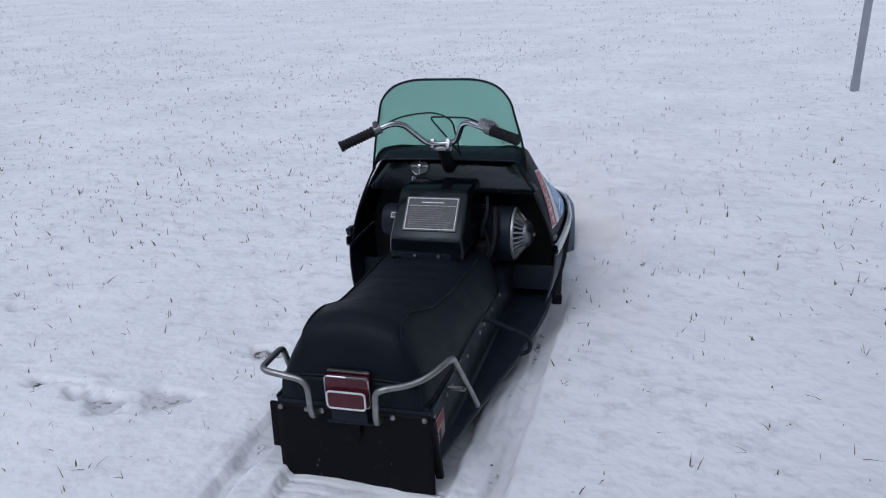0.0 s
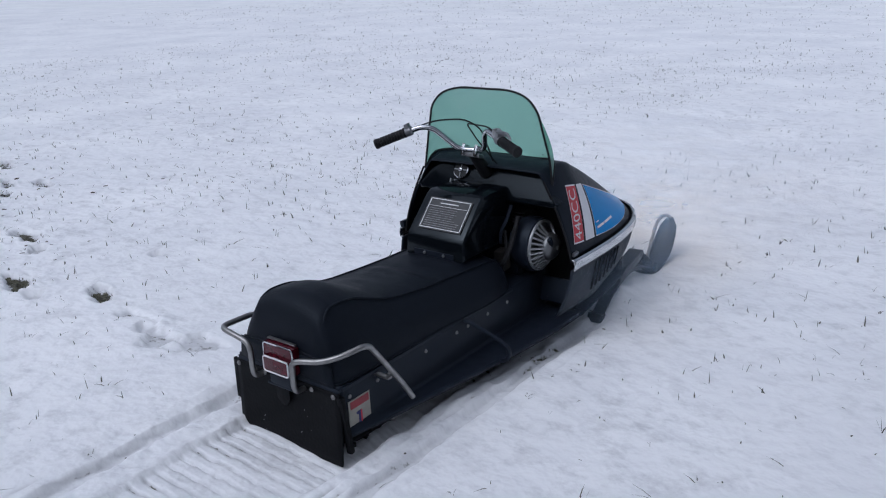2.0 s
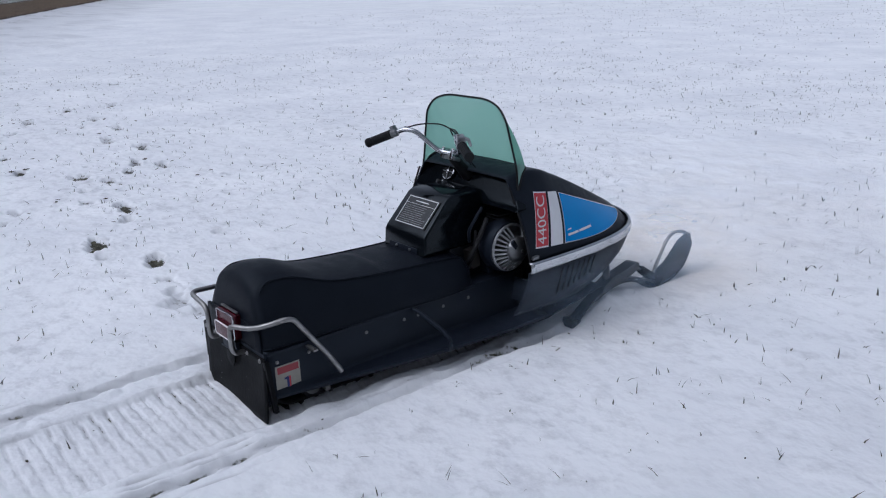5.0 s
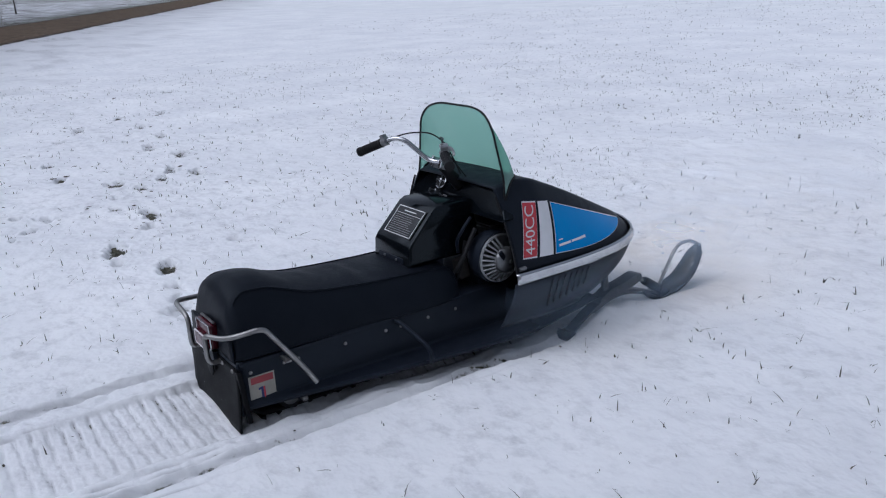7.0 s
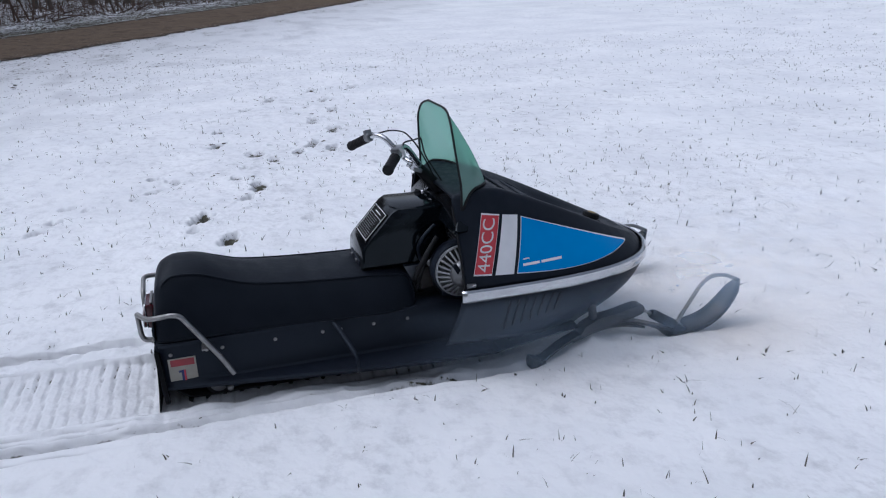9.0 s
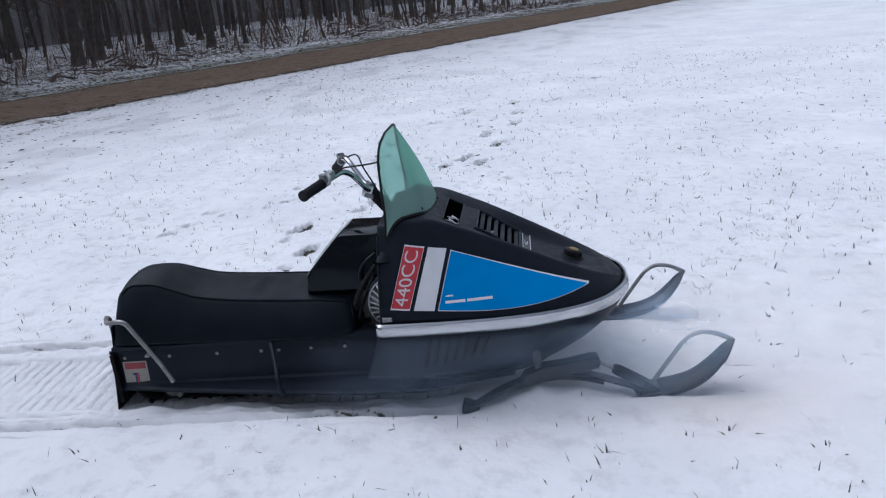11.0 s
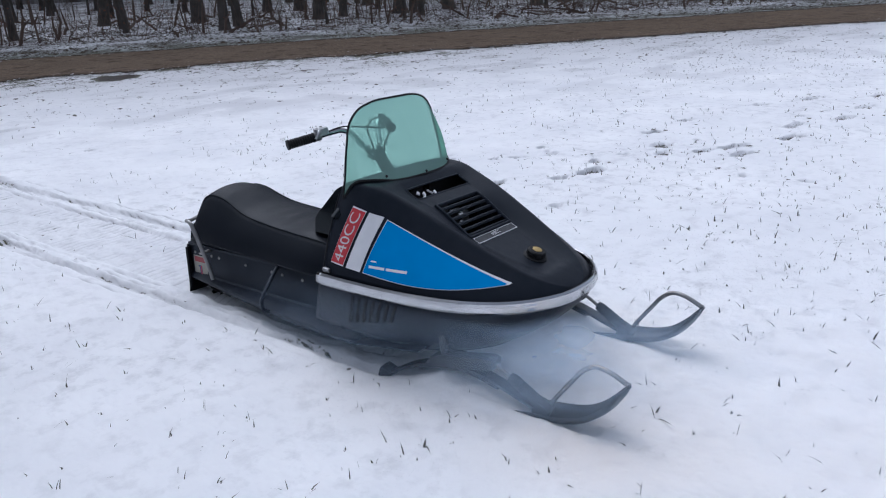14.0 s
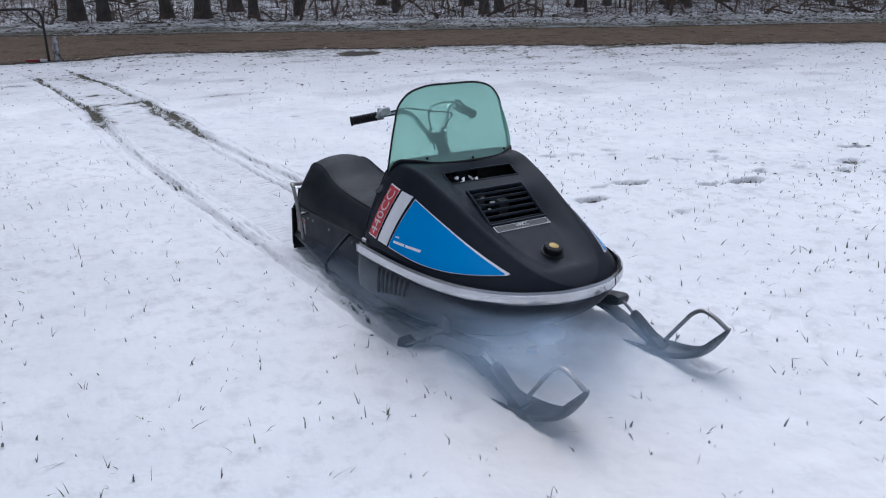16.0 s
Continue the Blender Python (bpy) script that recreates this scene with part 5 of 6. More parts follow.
# seat
def seat():
    sy = [0.004, 0.010, 0.020, 0.036, 0.060, 0.10, 0.18, 0.25, 0.33, 0.48, 0.69, 0.90, 0.955, 0.978, 0.988]
    edge = spline(sy, [0.330, 0.385, 0.430, 0.459, 0.475, 0.485, 0.479, 0.456, 0.430, 0.410, 0.396, 0.384, 0.372, 0.345, 0.310])
    rise = spline(sy, [0.010, 0.014, 0.018, 0.024, 0.028, 0.030, 0.030, 0.027, 0.023, 0.020, 0.018, 0.016, 0.013, 0.010, 0.006])
    wide = spline(sy, [0.136, 0.139, 0.138, 0.137, 0.135, 0.134, 0.134, 0.138, 0.148, 0.160, 0.168, 0.174, 0.170, 0.160, 0.146])
    low = spline([0.004, 0.06, 0.5, 0.988], [0.268, 0.270, 0.262, 0.256])
    foot = spline([0.004, 0.03, 0.10, 0.5, 0.94, 0.975, 0.988], [0.212, 0.226, 0.232, 0.234, 0.232, 0.214, 0.180])
    ys = np.concatenate((np.linspace(0.004, 0.12, 18), np.linspace(0.14, 0.93, 44), np.linspace(0.94, 0.988, 12)))
    rows = []
    for y in ys:
        w, e, r, z0, f = float(wide(y)), float(edge(y)), float(rise(y)), float(low(y)), float(foot(y))
        half = []
        for t in np.linspace(0, 1, 9):
            half.append((f + (w + 0.004 - f) * t ** 1.15 + 0.010 * math.sin(math.pi * t), z0 + (e - z0) * t))
        fold = 0.006 * math.exp(-((y - 0.56) / 0.025) ** 2) - 0.007 * math.exp(-((y - 0.60) / 0.03) ** 2) + 0.003 * math.exp(-((y - 0.75) / 0.03) ** 2)
        for t in np.linspace(0.08, 1, 11):
            x = w * (1 - t)
            half.append((x, e + (r + fold) * (1 - (1 - t) ** 2.2) + (0.0030 * float(wave(x * 1.6, y * 7.0, 70)) + 0.0018 * float(wave(x * 6, y * 16.0, 73))) * float(step(y, 0.2, 0.32)) * t))
        rows.append([(-x, y, z) for x, z in half] + [(x, y, z) for x, z in half[:-1][::-1]])
    bm = grid(rows)
    bm.verts.ensure_lookup_table()
    m = len(rows[0])
    n = len(bm.verts)
    bm.faces.new([bm.verts[k] for k in range(m)])
    bm.faces.new([bm.verts[n - m + k] for k in range(m)][::-1])
    bm.faces.new([bm.verts[i * m] for i in range(len(ys))] + [bm.verts[i * m + m - 1] for i in range(len(ys) - 1, -1, -1)])
    s_ = part("seat", bm, VINYL, machine, "long black vinyl seat with a raised tail and piped edges", 50)
    for s in (-1, 1):
        line = [(s * (float(wide(y)) + 0.004), y, float(edge(y)) + 0.001) for y in ys[8:-6]]
        line = [(s * 0.158, 0.040, 0.40), (s * 0.152, 0.044, 0.435)] + [(s * 0.147, 0.052, 0.462)] + line[4:] + [(s * 0.187, 0.968, 0.345), (s * 0.205, 0.974, 0.30)]
        part("piping", tube(smooth(line, 80), 0.0038, 8), VINYL, s_)
        part("side_seam", tube([(s * (float(foot(y)) + 0.001), y, float(low(y)) + 0.003) for y in ys], 0.0035, 6), VINYL, s_)
    part("rear_seam", tube([(x, 0.0035, 0.352 - 0.010 * abs(x) / 0.2) for x in np.linspace(-0.19, 0.19, 20)], 0.003, 6), VINYL, s_)
    rows = []
    for v in np.linspace(0, 1, 6):
        rows.append([(x, -0.001 + 0.002 * v, 0.255 + 0.085 * v) for x in np.linspace(-0.218 + 0.012 * v, 0.218 - 0.012 * v, 12)])
    part("rear_skirt", grid(rows), VINYL, s_, "", 40, 0.003)


seat()


# handlebar, grips, levers, cables
def handlebar():
    L_end, L_in = Vector((-0.322, 0.862, 0.804)), Vector((-0.207, 0.912, 0.852))
    R_end, R_in = Vector((0.330, 0.880, 0.832)), Vector((0.230, 0.930, 0.852))
    pts = [L_end, L_in, Vector((-0.150, 0.940, 0.874)), Vector((-0.110, 0.965, 0.866)), Vector((-0.045, 1.035, 0.778)), Vector((0.008, 1.055, 0.772)),
           Vector((0.062, 1.062, 0.780)), Vector((0.100, 1.010, 0.856)), Vector((0.130, 0.985, 0.872)), R_in, R_end]
    bar = part("handlebar", tube(rounded(pts, 0.045, 7), 0.0108, 14), CHROME, machine, "chromed steel handlebar with black rubber grips", 60)
    for a, b, nm in ((L_end, L_in, "l"), (R_end, R_in, "r")):
        d = (b - a)
        m = Matrix.Translation(a) @ d.to_track_quat("Z", "Y").to_matrix().to_4x4()
        ln = d.length * 0.98
        prof = [(0.0, -0.004), (0.02, -0.003), (0.021, 0.006)]
        for k in range(9):
            z = 0.010 + k * (ln - 0.02) / 9
            prof += [(0.0162, z), (0.0192, z + 0.002), (0.0192, z + 0.0075), (0.0162, z + 0.0095)]
        prof += [(0.020, ln - 0.006), (0.020, ln), (0.0115, ln + 0.002)]
        part("grip", lathe(prof, m, 20), RUBBER, bar, "ribbed black rubber grip", 30)
    for p, q, up in ((L_in, L_end, 1), (R_in, R_end, 1)):
        d = (p - q).normalized()
        m = Matrix.Translation(p + d * 0.012) @ d.to_track_quat("Z", "Y").to_matrix().to_4x4()
        part("lever_clamp", lathe([(0.016, -0.014), (0.019, -0.010), (0.019, 0.012), (0.015, 0.016)], m, 14), CASTING, bar, "cast alloy lever clamp")
        part("lever_mount", box(0.03, 0.026, 0.018, m @ pose(0.0, 0.018, 0.002), 0.004), CASTING, bar)
    part("lever_body", box(0.052, 0.030, 0.030, pose(0.205, 0.948, 0.872, 0, 12, -28), 0.007), ALLOY, bar, "bright cast lever body")
    part("body_screw", lathe([(0.006, 0), (0.005, 0.004), (0, 0.005)], pose(0.200, 0.938, 0.889), 8), STEEL, bar)
    part("throttle_lever", tube(smooth([(0.222, 0.950, 0.878), (0.232, 0.960, 0.872), (0.242, 0.962, 0.862), (0.250, 0.958, 0.850)], 12), [0.008] * 6 + [0.006] * 6, 8), ALLOY, bar, "cast throttle lever")
    part("brake_lever", tube(smooth([(-0.205, 0.930, 0.872), (-0.212, 0.940, 0.868), (-0.222, 0.942, 0.860), (-0.230, 0.938, 0.853)], 12), 0.0045, 8), CASTING, bar)
    # stem and clamp
    part("stem", tube([(0.005, 1.06, 0.765), (0.006, 1.150, 0.660)], [0.022, 0.028], 16), RUBBER, bar, "black rubber steering boot")
    for x in (-0.026, 0.034):
        part("bar_clamp", box(0.014, 0.04, 0.044, pose(x, 1.054, 0.770, -20), 0.005), CHROME, bar, "chromed bar clamp")
        part("clamp_bolt", lathe([(0.006, 0), (0.006, 0.006), (0, 0.007)], pose(x, 1.046, 0.793, -20), 8), STEEL, bar)
    part("clamp_plate", box(0.085, 0.036, 0.016, pose(0.005, 1.058, 0.752, -20), 0.004), CASTING, bar)
    c1 = [L_in + Vector((0.02, 0.02, 0.014)), (-0.12, 0.985, 0.890), (-0.03, 1.02, 0.898), (0.045, 1.05, 0.866), (0.055, 1.085, 0.80), (0.06, 1.12, 0.72)]
    c2 = [R_in + Vector((-0.02, 0.02, 0.012)), (0.13, 0.99, 0.886), (0.02, 1.07, 0.872), (-0.05, 1.10, 0.866), (0.005, 1.10, 0.800), (0.03, 1.12, 0.76), (0.06, 1.15, 0.70)]
    for line in (smooth([tuple(q) for q in c1], 40), rounded(c2, 0.022, 6)):
        part("cable", tube(line, 0.0032, 6), RUBBER, bar, "black control cable", 60)


handlebar()


# drive belt, bogie wheels
def drive_belt():
    loop = []
    for k in range(24):
        a = math.pi * k / 23
        loop.append((0.125 - 0.105 * math.sin(a), 0.118 + 0.105 * math.cos(a)))
    bottom = [(y, 0.012) for y in np.linspace(0.20, 1.16, 20)]
    front = [(1.20 + 0.11 * math.sin(math.pi * k / 16), 0.125 - 0.11 * math.cos(math.pi * k / 16)) for k in range(17)]
    path = loop + bottom + front
    rows = [[(x, y, z) for x in np.linspace(-0.19, 0.19, 5)] for y, z in path]
    b = part("drive_belt", grid(rows), RUBBER, machine, "black rubber drive belt with cross bars", 40, 0.008)
    for y in np.arange(0.09, 1.3, 0.0625):
        part("cross_bar", box(0.38, 0.016, 0.020, pose(0, y, 0.002), 0.004), RUBBER, b)
    for y in (0.20, 0.52, 0.845, 1.175):
        for x in (-0.185, 0.185):
            w = part("bogie_wheel", lathe([(0.046, -0.012), (0.05, -0.006), (0.05, 0.006), (0.046, 0.012), (0.03, 0.012)], pose(x, y, 0.062, 0, 90, 0), 22), RUBBER, b, "black bogie wheel with a steel hub")
            part("hub", lathe([(0.034, 0.0), (0.034, 0.015), (0.012, 0.018), (0, 0.018)], pose(x, y, 0.062, 0, 90 if x > 0 else -90, 0), 18), CASTING, w)
    for x in (-0.205, 0.205):
        part("suspension_arm", box(0.016, 0.16, 0.035, pose(x, 0.30, 0.068, 12), 0.004), SATIN, b)
        part("suspension_arm", box(0.014, 0.75, 0.022, pose(x, 0.72, 0.088), 0.004), SATIN, b)
        part("adjuster", lathe([(0.012, 0), (0.012, 0.03), (0.006, 0.034)], pose(x, 0.24, 0.05, 0, 90 if x > 0 else -90, 0), 8), STEEL, b)


drive_belt()


# skis
def ski(side, ahead, lift, steer=4.6):
    m = pose(side * 0.362 - 0.005, 1.68 + ahead, lift, 0, 0, steer)

    def at(y, x, z):
        return tuple(m @ Vector((x, y - 1.68, z)))
    prof = spline([1.36, 1.6, 1.80, 1.88, 2.0, 2.10, 2.18, 2.24, 2.29, 2.33, 2.355], [-0.05, -0.05, -0.036, -0.014, 0.005, 0.014, 0.030, 0.058, 0.102, 0.156, 0.203])
    half = spline([1.36, 1.42, 1.7, 2.05, 2.2, 2.3, 2.34, 2.355], [0.036, 0.052, 0.056, 0.058, 0.055, 0.049, 0.037, 0.013])
    lip = spline([1.36, 1.5, 2.0, 2.2, 2.34, 2.355], [0.010, 0.026, 0.034, 0.030, 0.012, 0.004])
    rows = []
    for y in np.linspace(1.36, 2.355, 46):
        w, z, l = float(half(y)), float(prof(y)), float(lip(y))
        sl = (float(prof(min(y + 0.01, 2.355))) - float(prof(y - 0.01))) / 0.02
        nrm = Vector((-sl, 1)).normalized()
        row = []
        for x, h in ((-1, l), (-0.93, l * 0.45), (-0.72, 0.003), (-0.3, -0.002), (0, -0.006), (0.3, -0.002), (0.72, 0.003), (0.93, l * 0.45), (1, l)):
            row.append(at(y + nrm.x * h, x * w, z + nrm.y * h))
        rows.append(row)
    s = part("ski", grid(rows), SKI, machine, "dark steel ski with an upturned tip", 50, 0.004)
    loop = [at(2.055, -0.022, 0.03), at(2.078, -0.022, 0.07), at(2.182, -0.020, 0.208), at(2.228, -0.012, 0.238), at(2.285, 0, 0.234), at(2.338, 0, 0.206), at(2.352, 0, 0.198)]
    part("ski_loop", tube(rounded(loop, 0.04, 6), 0.0085, 10), STEEL, s, "bent steel ski loop", 60)

    def leaf(pts, w, t):
        b = bmesh.new()
        c = smooth(pts, 24)
        grid([[at(y, -w, z), at(y, w, z), at(y, w, z + t), at(y, -w, z + t)] for y, z in c], b, close=True)
        b.verts.ensure_lookup_table()
        n = len(b.verts)
        b.faces.new([b.verts[k] for k in range(4)])
        b.faces.new([b.verts[n - 4 + k] for k in range(4)])
        return b
    part("leaf_spring", leaf([(1.385, 0.012), (1.43, 0.036), (1.52, 0.083), (1.64, 0.118), (1.72, 0.124), (1.83, 0.108), (1.94, 0.068), (2.04, 0.03)], 0.026, 0.010), SKI, s, "dark arched leaf spring")
    part("leaf_spring", leaf([(1.55, 0.083), (1.64, 0.107), (1.72, 0.113), (1.80, 0.102), (1.88, 0.078)], 0.024, 0.010), SKI, s)
    part("spring_shoe", box(0.062, 0.06, 0.042, m @ pose(0, 1.392 - 1.68, 0.022, -20), 0.008), RUBBER, s, "black rear spring shoe")
    sad = prism([(a - 1.68, z) for a, z in ((1.575, 0.105), (1.60, 0.142), (1.66, 0.166), (1.74, 0.172), (1.84, 0.188), (1.868, 0.184), (1.866, 0.150), (1.82, 0.138), (1.72, 0.128), (1.62, 0.112))], "x", -0.030, 0.030, 0.005)
    sad.transform(m)
    part("saddle", sad, SKI, s, "dark steel saddle")
    sp = tube([at(1.655, 0, 0.13), at(1.640, 0, 0.24), at(1.63, -side * 0.01, 0.33)], 0.017, 12)
    part("spindle", sp, SKI, s)
    part("shock_body", tube([at(1.92, 0.0, 0.128), at(1.935, 0, 0.121), at(2.025, 0, 0.062), at(2.04, 0, 0.052)], [0.017, 0.021, 0.022, 0.017], 16), RUBBER, s, "black shock absorber")
    part("shock_rod", tube([at(1.850, 0, 0.172), at(1.925, 0, 0.125)], 0.0065, 10), STEEL, s)
    part("shock_eye", lathe([(0.016, -0.032), (0.016, 0.032)], m @ pose(0, 1.853 - 1.68, 0.170, 0, 90, 0), 14), SKI, s)
    part("shock_mount", box(0.055, 0.06, 0.05, m @ pose(0, 2.048 - 1.68, 0.036, -30), 0.008), SKI, s)


ski(1, 0.012, -0.016)
ski(-1, -0.025, 0.006)


# ---- beside the drive ----
def post():
    p = tagged(new("post"), "grey painted square post standing in the snow", "post")
    p.matrix_world = pose(1.21, 9.03, lie(1.21, 9.03) - 0.05, 0, 1.0, 20)
    part("shaft", box(0.058, 0.058, 2.6, pose(0, 0, 1.45), 0.008), POST, p)
    part("foot", box(0.066, 0.066, 0.16, pose(0, 0, 0.08), 0.01), POST, p, "darker grey base sleeve")


post()


def gate():
    x, y = -0.39, -8.15
    g = tagged(new("gate"), "open black tubular iron gate with a diagonal brace at the drive", "gate")
    a = math.degrees(math.atan2(-ROAD_M[1], -ROAD_M[0])) + 180
    g.matrix_world = pose(x, y, lie(x, y) - 0.03, 0, 0, a)
    rail = rounded([(0, 0, 0), (0, 0, 0.80), (3.2, 0, 0.80), (3.2, 0, 0.12)], 0.16, 8)
    part("frame", tube(rail, 0.019, 12), IRON, g)
    part("brace", tube([(0.015, 0, 0.52), (0.30, 0, 0.79)], 0.012, 8), IRON, g)
    for a, b, mat, words in ((0.03, 0.13, WHITE, "white reflective band"), (0.13, 0.33, DULL_RED, "dark red reflective band"), (1.05, 1.2, WHITE, "white reflective band")):
        part("rail_band", box(b - a, 0.03, 0.045, pose((a + b) / 2, 0.0, 0.05), 0.006), mat, g, words)
    s = tagged(new("stump"), "pale weathered stump dusted with snow beside the gate", "stump")
    s.matrix_world = pose(x - 0.12, y - 0.02, lie(x, y)) @ Matrix.Diagonal((0.55, 0.55, 0.95, 1))
    rows = []
    r = random.Random(3)
    for k, z in enumerate(np.linspace(0, 0.38, 9)):
        rows.append([(0.075 * (1.15 - 0.3 * z / 0.5) * (1 + 0.2 * r.uniform(-1, 1)) * math.cos(t), 0.075 * (1.1 - 0.3 * z) * (1 + 0.2 * r.uniform(-1, 1)) * math.sin(t), z) for t in np.linspace(0, 2 * math.pi, 13)[:-1]])
    bm = grid(rows, close=True)
    bm.verts.ensure_lookup_table()
    bm.faces.new([bm.verts[len(bm.verts) - 12 + k] for k in range(12)])
    part("wood", bm, STUMP, s)


gate()


# ---- the wood ----
def branch(bm, p, d, length, r, rnd, depth):
    pts, rs = [p], [r]
    q, e = Vector(p), Vector(d).normalized()
    n = 5 if depth else 4
    for k in range(n):
        e = (e + Vector((rnd.uniform(-1, 1), rnd.uniform(-1, 1), rnd.uniform(-0.4, 0.8))) * 0.16).normalized()
        q = q + e * length / n
        pts.append(q.copy())
        rs.append(r * (1 - 0.8 * (k + 1) / n))
    tube(pts, rs, 5 if depth > 1 else 4 if depth else 3, bm)
    if depth:
        for k in range(4 if depth > 1 else 5):
            i = rnd.randint(1, n)
            side = Vector((rnd.uniform(-1, 1), rnd.uniform(-1, 1), rnd.uniform(0, 0.9)))
            branch(bm, pts[i], e * 0.6 + side, length * rnd.uniform(0.35, 0.6), rs[i] * 0.7 + 0.004, rnd, depth - 1)


def tree_kind(seed, height, girth):
    rnd = random.Random(seed)
    t = tagged(new("tree"), "bare winter tree with dark wet bark at the wood's edge", "tree", "trees along the drive")
    bm = bmesh.new()
    sides, rows = 11, []
    lean = Vector((rnd.uniform(-1, 1), rnd.uniform(-1, 1), 0)) * 0.05
    hs = [0, 0.08, 0.2, 0.45, 1, 2, height * 0.3, height * 0.5, height * 0.75, height]
    axis = []
    for h in hs:
        flare = 1 + 0.75 * math.exp(-h / 0.16)
        r = girth * flare * (1 - 0.85 * (h / height) ** 1.2)
        c = lean * h + Vector((math.sin(h * 0.9 + seed), math.cos(h * 0.7 + seed), 0)) * 0.05 * min(1, h / 2)
        axis.append((c + Vector((0, 0, h)), r))
        rows.append([tuple(c + Vector((r * (1 + 0.10 * math.sin(3 * a + seed + h) + 0.05 * math.sin(5 * a + h * 4)) * math.cos(a),
                                       r * (1 + 0.10 * math.sin(3 * a + seed + h)) * math.sin(a), h - 0.06))) for a in [2 * math.pi * k / sides for k in range(sides)]])
    grid(rows, bm, close=True)
    part("trunk", bm, BARK, t, "", 60)
    bm = bmesh.new()
    for k in range(16):
        i = rnd.randint(5, 9)
        c, r = axis[i]
        a = rnd.uniform(0, 6.28)
        branch(bm, c, Vector((math.cos(a), math.sin(a), rnd.uniform(0.3, 1.1))), rnd.uniform(1.4, 3.2), max(r * 0.45, 0.02), rnd, 2)
    part("crown", bm, TWIG, t, "leafless crown of thin branches")
    return t


kinds = [tree_kind(k, h, g) for k, (h, g) in enumerate(((18, 0.15), (20, 0.19), (13, 0.085), (11, 0.06), (16, 0.12), (9, 0.04)))]
rnd = random.Random(12)
SPOTS = [(16.9, 2.44, 1), (16.9, 1.15, 4), (16.4, 4.74, 0), (16.6, 5.5, 1), (17.5, 0.05, 2), (18.2, -5.42, 4), (17.3, 3.4, 0), (19.4, -8.0, 0), (20.2, -9.0, 4),
         (21.4, -13.1, 1), (22.2, -18.0, 0), (21.1, -4.8, 1), (21.8, -2.2, 0), (25.3, -9.0, 1), (25.7, -7.9, 0), (23.5, -18.6, 1), (26.8, -12.1, 1), (18.0, -2.5, 3),
         (17.2, -7.6, 5), (18.8, -11.0, 2), (19.5, 2.0, 1), (19.0, -15.5, 3), (20.5, -21.5, 0), (17.6, -10.0, 5)]
taken = [(n, m) for n, m, k in SPOTS]
spots = list(SPOTS)
while len(spots) < 230:
    n, m = WOOD + 0.6 + 24 * rnd.random() ** 0.85, rnd.uniform(-56, 26)
    if all((n - a) ** 2 + (m - b) ** 2 > 0.9 for a, b in taken):
        taken.append((n, m))
        spots.append((n, m, rnd.choice((0, 0, 1, 2, 2, 3, 3, 4, 4, 5, 5))))
placed = set()
for n, m, k in spots:
    x, y, z = on_ground(n, m)
    where = pose(x, y, z - 0.02, rnd.uniform(-3, 3), rnd.uniform(-3, 3), rnd.uniform(0, 360))
    if k not in placed:
        kinds[k].matrix_world = where
        placed.add(k)
    else:
        copy_thing(kinds[k], where)


def far_wood():
    """The dark mass of the wood far behind the trees."""
    rows = []
    for h in np.linspace(0, 1, 8):
        row = []
        for m in np.linspace(-90, 60, 120):
            x, y, z = on_ground(46 + 3 * float(wave(m * 0.06, 0.5, 71)), m)
            row.append((x, y, z - 0.3 + h * (17 + 3.5 * float(wave(m * 0.3, 3.5, 72)))))
        rows.append(row)
    tagged(part("backdrop", grid(rows), FAR_WOOD), "dark brown mass of distant leafless wood", "far wood", kind="structure")


far_wood()


def undergrowth():
    """Brush, saplings and fallen sticks under the trees."""
    bm = bmesh.new()
    r = random.Random(21)
    for k in range(8000):
        n, m = WOOD - 0.9 + 13 * r.random() ** 1.5, r.uniform(-45, 18)
        x, y, z = on_ground(n, m)
        kind = r.random()
        if kind < 0.36:
            h = r.uniform(0.25, 1.0) if r.random() < 0.8 else r.uniform(1, 3)
            d = Vector((r.uniform(-0.35, 0.35), r.uniform(-0.35, 0.35), 1)) * h
        elif kind < 0.8:
            d = Vector((r.uniform(-1, 1), r.uniform(-1, 1), r.uniform(0.0, 0.35))) * r.uniform(0.3, 1.2)
        else:
            d = Vector((r.uniform(-1, 1), r.uniform(-1, 1), r.uniform(0.1, 0.9))) * r.uniform(0.2, 0.7)
        t = r.uniform(0.003, 0.009) if r.random() < 0.94 else r.uniform(0.015, 0.05)
        a = Vector((x, y, z + 0.01))
        mid = a + d * 0.5 + Vector((r.uniform(-1, 1), r.uniform(-1, 1), r.uniform(-0.2, 1))) * 0.06
        tube([a, mid, a + d], [t, t * 0.8, t * 0.3], 3, bm)
    ob = new("undergrowth", mesh_of("undergrowth", bm, TWIG, False))
    tagged(ob, "tangle of brown brush and fallen sticks under bare trees", "undergrowth", kind="stuff")
    bm = bmesh.new()
    for k in range(3200):
        c = on_ground(WOOD + 0.3 + 8 * r.random() ** 1.3, r.choice((-9.5, -3.0, 1.5, -16, 4.2, -22)) + r.gauss(0, 0.8))
        p = Vector((c[0], c[1], c[2] + r.uniform(0.25, 1.9)))
        u, v = Vector((r.uniform(-1, 1), r.uniform(-1, 1), r.uniform(-1, 0.2))).normalized(), Vector((r.uniform(-1, 1), r.uniform(-1, 1), r.uniform(-1, 1))).normalized()
        s = r.uniform(0.02, 0.04)
        bm.faces.new([bm.verts.new(q) for q in (p - u * s, p + v * s * 0.5, p + u * s, p - v * s * 0.5)])
    tagged(new("dead_leaves", mesh_of("dead_leaves", bm, LEAF, False)), "clinging rust-brown dead leaves on low saplings", "leaves", kind="stuff")


undergrowth()


